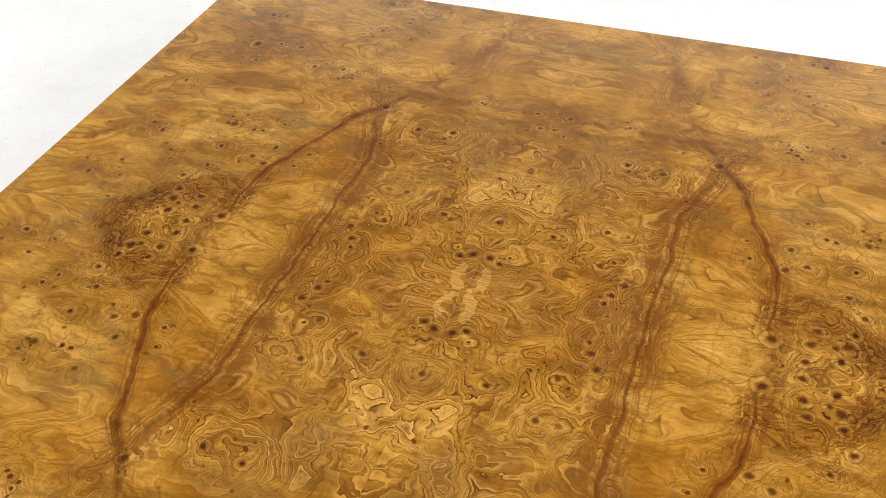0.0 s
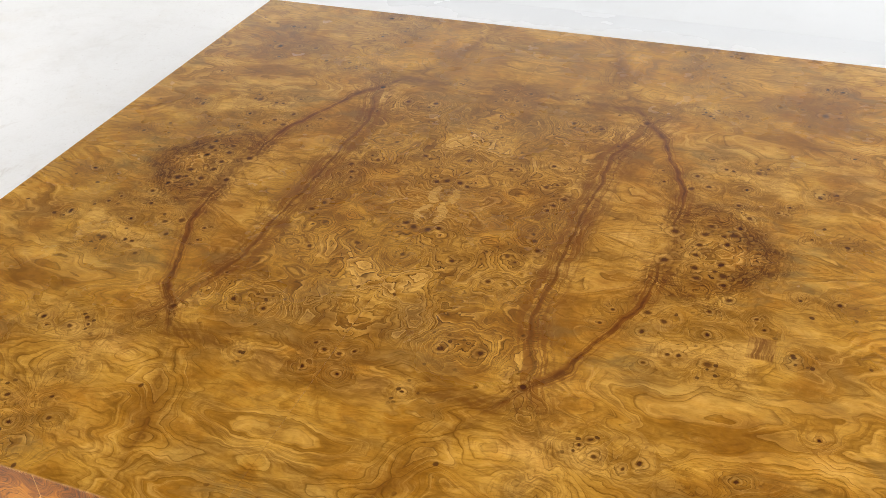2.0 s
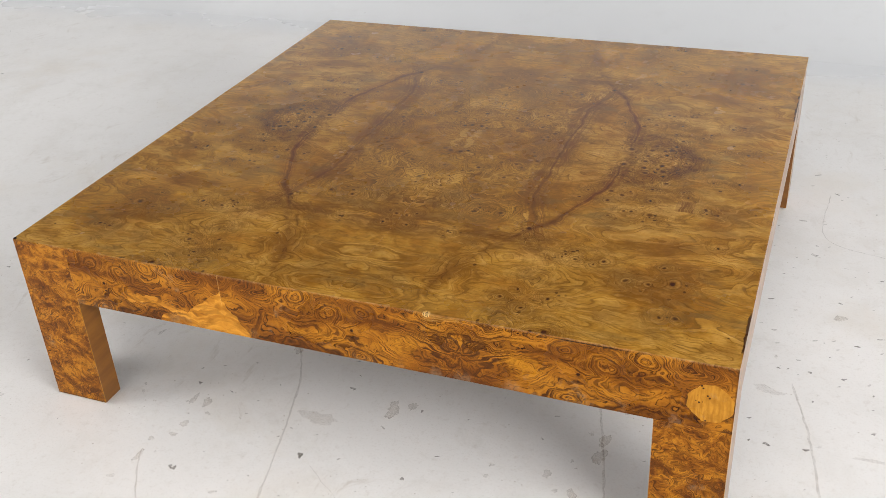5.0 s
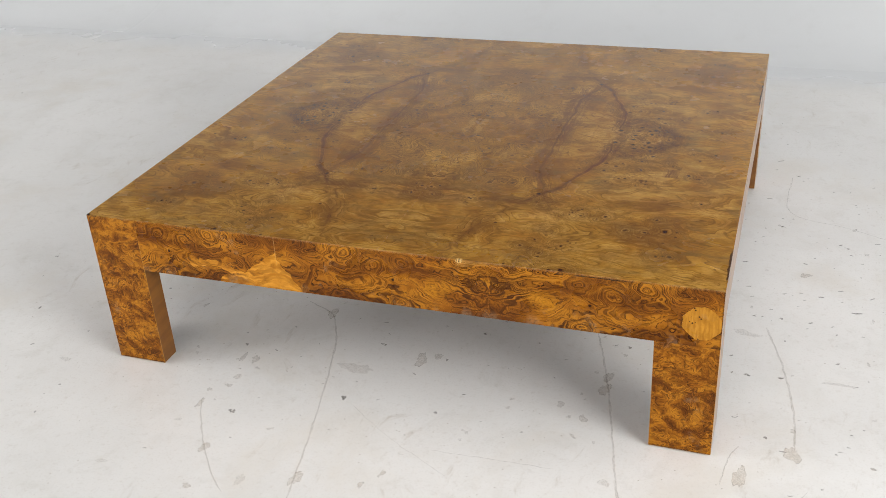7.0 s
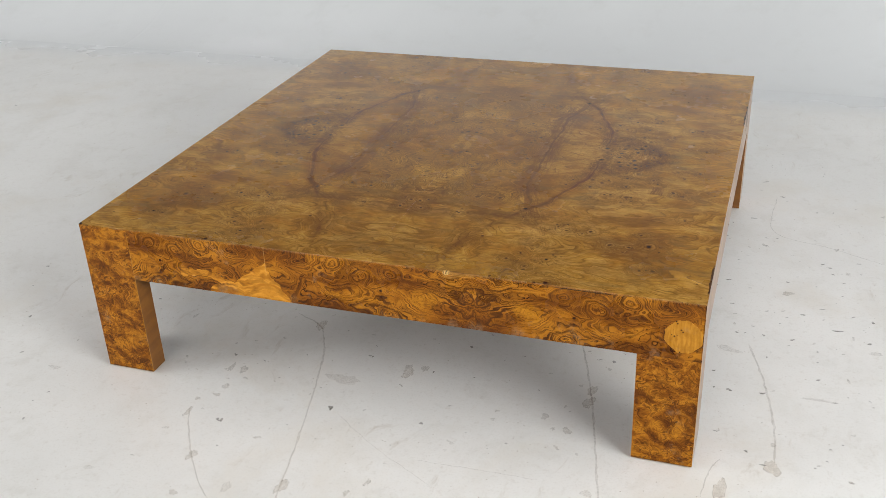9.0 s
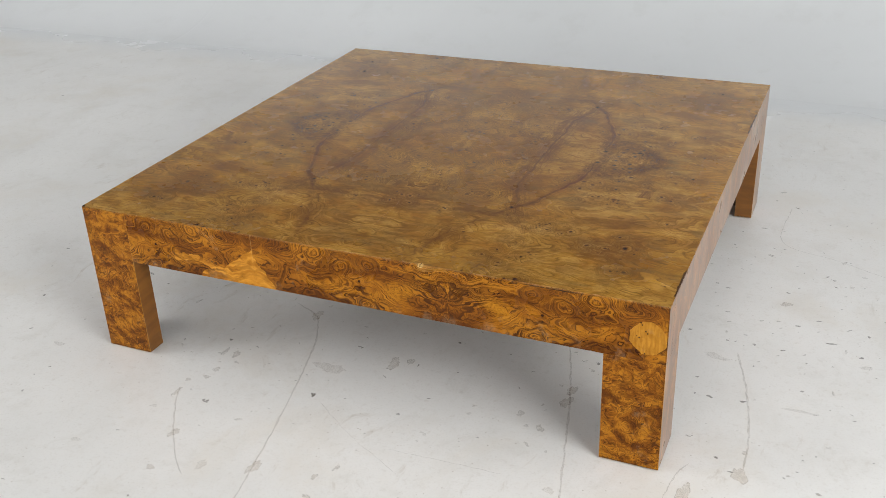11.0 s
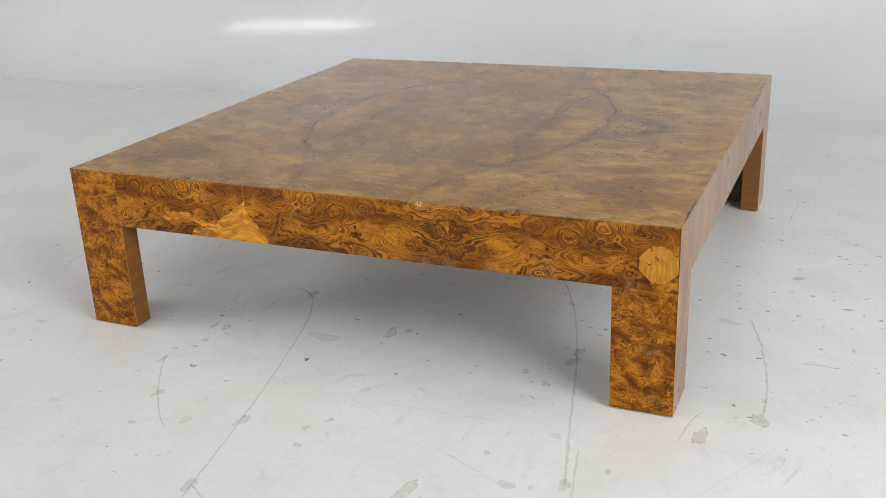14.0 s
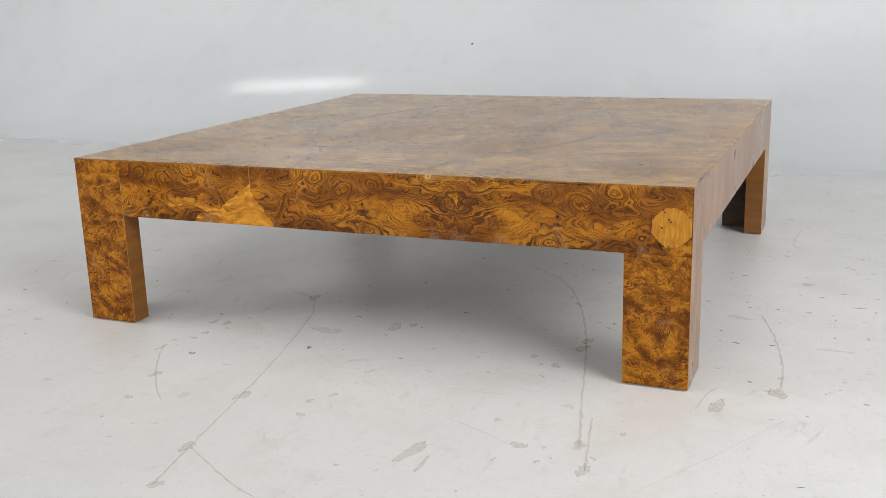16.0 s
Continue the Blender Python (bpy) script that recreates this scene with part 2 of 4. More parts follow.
    thread = n.noise(n.v("MULTIPLY", n.wobble(n.wobble(p0, 6.0, 0.09, 2.0), 25.0, 0.016, 2.0), (13.0, 85.0, 1.0)), 1.0, 5.0, 0.66)
    colour = n.mix(n.m("MULTIPLY", n.map(thread, 0.48, 0.68), 0.46), colour, (0.185, 0.078, 0.008))
    cross = n.noise(n.v("MULTIPLY", n.wobble(p0, 8.0, 0.05), (170.0, 22.0, 1.0)), 1.0, 4.0, 0.65)
    colour = n.mix(n.m("MULTIPLY", n.map(cross, 0.50, 0.72, 0.0, 0.42), n.m("ADD", heart, lens)), colour, (0.170, 0.066, 0.005))
    burn = n.noise(n.v("MULTIPLY", w2, (1.0, 1.3, 1.0)), 15.0, 6.0, 0.66)
    colour = n.mix(n.m("MULTIPLY", n.map(burn, 0.48, 0.66), n.m("ADD", 0.42, n.m("MULTIPLY", busy, 0.26))), colour, (0.150, 0.052, 0.002))
    colour = n.mix(n.map(burn, 0.45, 0.32, 0.0, 0.40), colour, (0.570, 0.325, 0.072))
    grit = n.noise(n.v("MULTIPLY", w3, (1.0, 1.9, 1.0)), 85.0, 5.0, 0.75)
    colour = n.mix(n.map(grit, 0.50, 0.72, 0.0, n.m("ADD", 0.24, n.m("MULTIPLY", busy, 0.26))), colour, (0.130, 0.048, 0.003))
    # tone of each growth step
    colour = n.mix(n.m("MULTIPLY", n.map(calm_tone, 0.3, 1.0), n.m("MULTIPLY", quiet, 0.16)), colour, (0.250, 0.098, 0.003))
    colour = n.mix(n.m("MULTIPLY", n.map(calm_tone, 0.30, 0.0), n.m("MULTIPLY", quiet, 0.16)), colour, (0.570, 0.325, 0.072))
    colour = n.mix(n.m("MULTIPLY", n.map(tone, 0.35, 1.0), n.m("MULTIPLY", busy, 0.30)), colour, (0.205, 0.078, 0.005))
    colour = n.mix(n.m("MULTIPLY", n.map(tone, 0.34, 0.08), n.m("MULTIPLY", busy, n.m("ADD", 0.10, n.m("MULTIPLY", patch_b, 0.24)))), colour, (0.590, 0.350, 0.095))
    # bands that follow the growth, uneven in width and depth
    colour = n.mix(n.m("MULTIPLY", n.map(grown, 0.46, 0.66), n.m("MULTIPLY", busy, 0.66)), colour, (0.105, 0.037, 0.004))
    colour = n.mix(n.m("MULTIPLY", n.map(grown, 0.45, 0.28), n.m("MULTIPLY", busy, 0.46)), colour, (0.570, 0.320, 0.070))
    colour = n.mix(n.m("MULTIPLY", n.map(calm_grown, 0.47, 0.68), n.m("MULTIPLY", quiet, 0.62)), colour, (0.150, 0.056, 0.003))
    colour = n.mix(n.m("MULTIPLY", n.map(calm_grown, 0.46, 0.30), n.m("MULTIPLY", quiet, 0.40)), colour, (0.570, 0.325, 0.072))
    # grey-green mineral stain in drifts
    drift = n.noise(n.v("MULTIPLY", n.v("ADD", smoke_at, (5.0, 2.0, 0.0)), (5.0, 13.0, 1.0)), 1.0, 6.0, 0.64)
    mineral = n.m("MULTIPLY", n.map(drift, 0.50, 0.66), n.m("MULTIPLY", n.map(n.noise(w1, 3.4, 2.0), 0.44, 0.60, 0.10, 0.52), n.m("SUBTRACT", 1.0, n.m("MULTIPLY", heart, 0.6))))
    colour = n.mix(mineral, colour, (0.125, 0.092, 0.034))
    # browned ground: by the veins, in the clusters, across the foot of the heart
    mottle = n.map(n.noise(w2, 24.0, 6.0, 0.68), 0.36, 0.62)
    brown = n.m("MULTIPLY", n.map(n.m("MINIMUM", aa, rim), 0.034, 0.0), n.m("MULTIPLY", mottle, 0.40))
    brown = n.m("MAXIMUM", brown, n.m("MULTIPLY", n.map(n.dots(bent, [(0.180, 0.055, 0.036), (0.190, 0.110, 0.024), (0.155, 0.020, 0.022), (0.205, 0.020, 0.030)]), 1.25, 0.3), n.m("MULTIPLY", mottle, 0.72)))
    foot = n.m("ABSOLUTE", n.m("SUBTRACT", n.m("ADD", v, n.m("MULTIPLY", n.noise(p0, 5.0), 0.12)), 0.425))
    brown = n.m("MAXIMUM", brown, n.m("MULTIPLY", n.map(foot, 0.062, 0.0), n.m("MULTIPLY", n.map(smoke, 0.36, 0.60), n.map(u, 0.36, 0.20, 0.12, 0.74))))
    brown = n.m("MAXIMUM", brown, n.m("MULTIPLY", near_eyes, n.m("MULTIPLY", mottle, n.map(u, 0.20, 0.34, 0.12, 0.26))))
    brown = n.m("MAXIMUM", brown, n.m("MULTIPLY", cluster, n.m("MULTIPLY", mottle, 0.16)))
    colour = n.mix(brown, colour, (0.125, 0.040, 0.003))
    # pale islands at the very middle
    pale_at = flat(n.wobble(n.wobble(p0, 18.0, 0.010), 55.0, 0.012, 3.0))
    pale = n.map(n.line(pale_at, [(0.009, 0.007), (0.018, 0.017), (0.021, 0.032), (0.016, 0.044)]), n.map(n.noise(p0, 60.0, 2.0), 0.35, 0.65, 0.0040, 0.0072), n.map(n.noise(p0, 60.0, 2.0), 0.35, 0.65, 0.0032, 0.0062))
    colour = n.mix(n.m("MULTIPLY", pale, n.map(n.noise(w3, 26.0, 4.0), 0.35, 0.65, 0.66, 0.40)), colour, (0.545, 0.325, 0.085))
    knot = n.map(n.line(pale_at, [(0.0, 0.018), (0.004, 0.040)]), 0.0085, 0.0045, 0.0, 0.7)
    colour = n.mix(n.m("MULTIPLY", knot, mottle), colour, (0.105, 0.040, 0.005))
    pale_rim = n.m("MULTIPLY", n.map(n.m("ABSOLUTE", n.m("SUBTRACT", pale, 0.22)), 0.22, 0.0), 0.7)
    colour = n.mix(pale_rim, colour, (0.110, 0.040, 0.005))
    # each step darkens towards the line that bounds it
    tail = n.m("POWER", n.m("SUBTRACT", 1.0, step), 3.0)
    colour = n.mix(n.m("MULTIPLY", tail, n.m("MULTIPLY", busy, n.m("ADD", 0.26, n.m("MULTIPLY", patch_a, 0.40)))), colour, (0.140, 0.050, 0.003))
    colour = n.mix(n.m("MULTIPLY", n.map(step, 0.70, 0.95), n.m("MULTIPLY", busy, n.m("MULTIPLY", patch_b, 0.36))), colour, (0.590, 0.345, 0.090))
    colour = n.mix(n.m("MULTIPLY", hair, n.m("MULTIPLY", busy, n.m("MULTIPLY", patch_b, 0.46))), colour, (0.120, 0.044, 0.004))
    faded = n.map(n.noise(w1, 16.0, 3.0), 0.36, 0.56, 0.25, 1.0)
    colour = n.mix(n.m("MULTIPLY", line, n.m("MULTIPLY", n.m("MULTIPLY", busy, faded), n.m("ADD", 0.56, n.m("MULTIPLY", patch_a, 0.42)))), colour, (0.045, 0.014, 0.002))
    calm_tail = n.m("POWER", n.m("SUBTRACT", 1.0, calm_step), 4.0)
    colour = n.mix(n.m("MULTIPLY", calm_tail, n.m("MULTIPLY", quiet, n.m("ADD", 0.10, n.m("MULTIPLY", patch_b, 0.30)))), colour, (0.185, 0.070, 0.003))
    colour = n.mix(n.m("MULTIPLY", calm_line, n.m("MULTIPLY", n.m("MULTIPLY", quiet, faded), n.m("ADD", 0.12, n.m("MULTIPLY", patch_c, 0.42)))), colour, (0.085, 0.030, 0.002))
    # dark veins, each a bundle of streaks that follows its course
    wave = n.m("MULTIPLY", n.noise(bent, 26.0, 3.0), 0.010)
    fade = n.map(bv, 0.325, 0.40, 1.0, 0.16)

    def bundle(d, wide, core, amount):
        d = n.m("ADD", d, n.m("SUBTRACT", wave, 0.005))
        ad = n.m("ABSOLUTE", d)
        streak = n.noise(n.join(n.m("MULTIPLY", d, 260.0), n.m("MULTIPLY", bv, 9.0), amount), 1.0, 3.0, 0.6)
        soft_part = n.m("MULTIPLY", n.map(ad, wide, 0.002), n.map(streak, 0.43, 0.55, 0.02, 0.88))
        hard_part = n.m("MULTIPLY", n.map(ad, core, 0.001), n.map(n.noise(bent, 24.0, 4.0, 0.7), 0.36, 0.60, 0.35, 0.95))
        return n.m("MULTIPLY", soft_part, n.m("MULTIPLY", fade, amount)), n.m("MULTIPLY", hard_part, n.m("MULTIPLY", fade, amount))

    thick = n.map(n.noise(p0, 9.0, 3.0), 0.35, 0.65, 0.012, 0.034)
    strong = n.map(bv, 0.03, 0.10, 0.25, 1.0)
    soft_a, hard_a = bundle(da, thick, n.map(n.noise(p0, 14.0, 2.0), 0.38, 0.62, 0.002, 0.008), 0.95)
    soft_b, hard_b = bundle(n.m("SUBTRACT", db, 0.006), 0.040, 0.0034, 0.80)
    colour = n.mix(n.m("MAXIMUM", n.m("MULTIPLY", soft_a, strong), n.m("MULTIPLY", soft_b, 0.9)), colour, (0.150, 0.042, 0.003))
    colour = n.mix(n.m("MAXIMUM", n.m("MULTIPLY", hard_a, strong), n.m("MULTIPLY", hard_b, 0.75)), colour, (0.075, 0.018, 0.002))
    rim_streak = n.map(n.noise(n.join(n.m("MULTIPLY", rim, 300.0), n.m("MULTIPLY", n.noise(bent, 12.0), 5.0)), 1.0, 3.0), 0.45, 0.55, 0.0, 0.95)
    colour = n.mix(n.m("MULTIPLY", n.map(rim, 0.038, 0.002, 0.0, 1.0), n.m("MULTIPLY", rim_streak, n.map(n.noise(bent, 16.0, 3.0), 0.36, 0.60, 0.15, 1.0))), colour, (0.075, 0.019, 0.001))
    # eyes: dark hearts in broken pale and brown rings, and pin knots about them
    broken = n.map(n.noise(w3, 45.0, 2.0), 0.38, 0.58)
    ring = n.map(n.m("ABSOLUTE", n.m("SUBTRACT", eyes, 1.9)), 0.55, 0.0, 0.0, 0.24)
    colour = n.mix(n.m("MULTIPLY", ring, broken), colour, (0.50, 0.29, 0.075))
    ring = n.map(n.m("ABSOLUTE", n.m("SUBTRACT", eyes, 2.6)), 0.32, 0.0, 0.0, 0.45)
    colour = n.mix(n.m("MULTIPLY", ring, broken), colour, (0.085, 0.030, 0.004))
    colour = n.mix(n.map(eyes, 1.35, 0.95, 0.0, 0.62), colour, (0.110, 0.036, 0.004))
    core = n.m("MULTIPLY", n.map(eyes, 0.95, 0.60), n.map(n.noise(w3, 90.0, 2.0), 0.25, 0.5, 0.55, 1.0))
    colour = n.mix(n.m("MULTIPLY", core, n.map(n.noise(p0, 21.0, 1.0), 0.35, 0.60, 0.60, 1.0)), colour, (0.045, 0.012, 0.004))
    pins = n.m("MULTIPLY", n.map(n.voronoi(bent, 62.0), 0.21, 0.13), n.m("MULTIPLY", n.map(n.noise(p0, 11.0, 2.0), 0.50, 0.58), n.m("MAXIMUM", n.m("MULTIPLY", near_eyes, 0.85), cluster)))
    colour = n.mix(pins, colour, (0.055, 0.018, 0.005))
    strewn = n.m("MULTIPLY", n.map(n.voronoi(flat(n.wobble(p0, 40.0, 0.012, 2.0)), 27.0), 0.105, 0.060), n.map(n.noise(p0, 6.0, 3.0), 0.47, 0.56))
    colour = n.mix(n.m("MULTIPLY", strewn, 0.85), colour, (0.060, 0.018, 0.005))
    # a square plug let into one leaf
    plug = n.m("MULTIPLY", n.map(n.m("ABSOLUTE", n.m("SUBTRACT", x, 0.485)), 0.017, 0.014), n.map(n.m("ABSOLUTE", n.m("SUBTRACT", y, 0.447)), 0.022, 0.018))
    colour = n.mix(n.m("MULTIPLY", plug, n.map(n.noise(n.v("MULTIPLY", bent, (400.0, 20.0, 1.0)), 1.0), 0.40, 0.6, 0.3, 0.85)), colour, UMBER)
    # chipped, darkened spots along the edges
    edge = n.m("MINIMUM", n.m("SUBTRACT", 0.635, n.m("ABSOLUTE", x)), n.m("MINIMUM", y, n.m("SUBTRACT", 1.27, y)))
    chip = n.m("MULTIPLY", n.map(n.noise(n.place(), 9.0, 4.0, 0.7), 0.645, 0.68), n.map(edge, 0.006, 0.003))
    colour = n.mix(chip, colour, (0.05, 0.02, 0.01))
    shred = n.wobble(n.place(), 90.0, 0.004, 3.0)
    splint = n.map(n.v("LENGTH", n.v("SUBTRACT", shred, (0.168, 0.0, 0.352))), 0.0075, 0.0050)
    colour = n.mix(splint, colour, n.mix(n.map(n.noise(n.v("MULTIPLY", shred, (420.0, 160.0, 1.0)), 1.0, 2.0), 0.42, 0.50), (0.06, 0.03, 0.01), (0.60, 0.38, 0.13)))
    torn = n.m("MAXIMUM", n.m("MULTIPLY", n.map(y, 0.030, 0.045), n.map(y, 0.150, 0.130)), n.m("MULTIPLY", n.map(y, 0.870, 0.885), n.map(y, 1.030, 1.010)))
    torn = n.m("MULTIPLY", torn, n.map(n.m("SUBTRACT", n.split(shred)[0], n.m("MULTIPLY", n.noise(n.place(), 25.0, 3.0), 0.008)), 0.6272, 0.6288))
    colour = n.mix(torn, colour, (0.060, 0.022, 0.008))
    corner = n.map(n.v("LENGTH", n.v("SUBTRACT", shred, (-0.635, 0.0, 0.352))), 0.0085, 0.0060)
    colour = n.mix(corner, colour, (0.020, 0.008, 0.004))
    rubbed = n.m("MULTIPLY", n.map(edge, 0.0022, 0.0006), n.map(n.noise(n.place(), 30.0, 3.0), 0.42, 0.60, 0.0, 0.16))
    colour = n.mix(rubbed, colour, (0.62, 0.45, 0.25))

    # the book-matched middle is a shade redder than the border, under an amber lacquer
    middle = n.m("MULTIPLY", n.map(bu, 0.44, 0.30), n.map(bv, 0.40, 0.28))
    colour = n.mix(n.m("MULTIPLY", middle, 0.07), colour, (0.240, 0.078, 0.010))
    depth = n.map(n.v("DOT_PRODUCT", colour, (0.30, 0.59, 0.11)), 0.05, 0.30, 0.82, 1.06)
    colour = n.v("SCALE", n.v("MULTIPLY", colour, (1.0, 0.975, 0.955)), scale=depth)
    smear = n.noise(n.place(), 3.5, 5.0, 0.6)
    n.bump(n.m("ADD", n.m("MULTIPLY", core, -0.5), n.noise(n.place(), 26.0, 2.0)), 0.02, 0.0008)
    # tinted sheen stands in for the tan haze of reflections at a low angle
    n.bsdf.inputs["Sheen Weight"].default_value = 0.17
    n.bsdf.inputs["Sheen Roughness"].default_value = 0.28
    n.bsdf.inputs["Sheen Tint"].default_value = (1.0, 0.90, 0.78, 1.0)
    return n.done(colour, n.map(smear, 0.3, 0.7, 0.22, 0.30), 0.26)


def burl_side(name, axis, seam, length, stretch=(1.0, 1.5, 1.0), scale=9.0, rings=(), busy=1.0, drift=1.4, count=56.0, pale=0.40):
    """Burl leaves of one length, book-matched at every seam along a side of the table. rings: swirls in the leaf."""
    n = Nodes(name)
    x, y, z = n.split(n.place())
    run = x if axis == "x" else y
    f = n.m("PINGPONG", n.m("SUBTRACT", run, seam), length)
    odd = n.m("FLOOR", n.m("DIVIDE", n.m("SUBTRACT", run, seam), length))
    p0 = n.join(f, z, n.m("MULTIPLY", odd, 0.006))
    bent = n.v("MULTIPLY", n.wobble(n.wobble(p0, 14.0, 0.020), 45.0, 0.009, 3.0), (1.0, 1.0, 0.0))
    p = n.wobble(n.wobble(n.wobble(p0, 9.0, 0.045), 28.0, 0.026, 2.0), 85.0, 0.009, 3.0)
    q = n.v("MULTIPLY", p, stretch)
    field = n.m("ADD", n.noise(q, scale, 2.2, 0.5), n.m("MULTIPLY", n.split(p)[1], drift))
    if rings:
        d = n.dots(n.v("MULTIPLY", bent, (0.72, 1.0, 0.0)), [(cx * 0.72, cz, r) for cx, cz, r in rings])
        field = n.m("ADD", field, n.m("MULTIPLY", n.m("MINIMUM", d, 2.6), 0.12))
    # bands that follow the growth, uneven in width and depth, some bounded by crisp lines
    grown = n.noise(n.join(n.m("MULTIPLY", field, count), n.m("MULTIPLY", f, 11.0), n.m("MULTIPLY", z, 11.0)), 1.0, 4.0, 0.68)
    step, tone, line = terraces(n, field, count * 0.55)
    patchy = n.map(n.noise(q, scale * 1.3, 4.0), 0.38, 0.58)
    patchy2 = n.map(n.noise(n.v("ADD", q, (2.3, 5.1, 0.0)), scale, 4.0), 0.40, 0.60)
    grain = n.noise(n.v("MULTIPLY", p, (60.0, 170.0, 1.0)), 1.0, 5.0, 0.7)
    colour = n.ramp(n.noise(q, scale * 1.2, 5.0, 0.62), (0.36, (0.150, 0.040, 0.001)), (0.48, (0.270, 0.088, 0.004)), (0.60, (0.440, 0.172, 0.011)))
    colour = n.mix(n.map(grain, 0.46, 0.72, 0.0, 0.36), colour, (0.130, 0.043, 0.002))
    colour = n.mix(n.m("MULTIPLY", n.map(tone, 0.4, 1.0), n.m("MULTIPLY", patchy2, 0.50 * busy)), colour, (0.125, 0.038, 0.002))
    colour = n.mix(n.m("MULTIPLY", n.map(grown, 0.45, 0.27), pale), colour, (0.525, 0.218, 0.016))
    colour = n.mix(n.m("MULTIPLY", n.map(grown, 0.46, 0.61), n.m("ADD", 0.48 * busy, n.m("MULTIPLY", patchy, 0.46 * busy))), colour, (0.060, 0.015, 0.001))
    torn = n.map(n.noise(p, 48.0, 4.0, 0.65), 0.36, 0.56, 0.25, 1.0)
    tail = n.m("POWER", n.m("SUBTRACT", 1.0, step), 3.0)
    colour = n.mix(n.m("MULTIPLY", tail, n.m("MULTIPLY", patchy, 0.44 * busy)), colour, (0.100, 0.030, 0.002))
    colour = n.mix(n.m("MULTIPLY", line, n.m("MULTIPLY", torn, n.m("ADD", n.m("MULTIPLY", patchy2, 0.45 * busy), 0.55 * busy))), colour, (0.022, 0.006, 0.001))
    spots = n.map(n.voronoi(bent, 34.0), 0.13, 0.08)
    colour = n.mix(n.m("MULTIPLY", spots, n.map(n.noise(p, 14.0), 0.52, 0.60)), colour, DARK)
    depth = n.map(n.v("DOT_PRODUCT", colour, (0.30, 0.59, 0.11)), 0.02, 0.18, 0.74, 0.98)
    return n, bent, p, n.v("SCALE", colour, scale=depth)


def finish_side(n, p, colour, rough=0.24, gloss=0.14, haze=0.0):
    # sheen imitates the pale glare that the side catches at a low angle
    n.bsdf.inputs["Sheen Weight"].default_value = haze
    n.bsdf.inputs["Sheen Roughness"].default_value = 0.30
    n.bsdf.inputs["Sheen Tint"].default_value = (1.0, 0.92, 0.82, 1.0)
    wear = n.map(n.noise(n.place(), 14.0, 6.0, 0.75), 0.58, 0.70, 0.0, 0.30)
    colour = n.mix(wear, colour, (0.30, 0.22, 0.13))
    n.bump(n.noise(p, 60.0, 3.0), 0.12, 0.0006)
    return n.done(colour, n.map(n.noise(n.place(), 5.0, 4.0), 0.3, 0.7, rough, rough + 0.16), gloss)


SEAM, LEAF = -0.208, 0.429


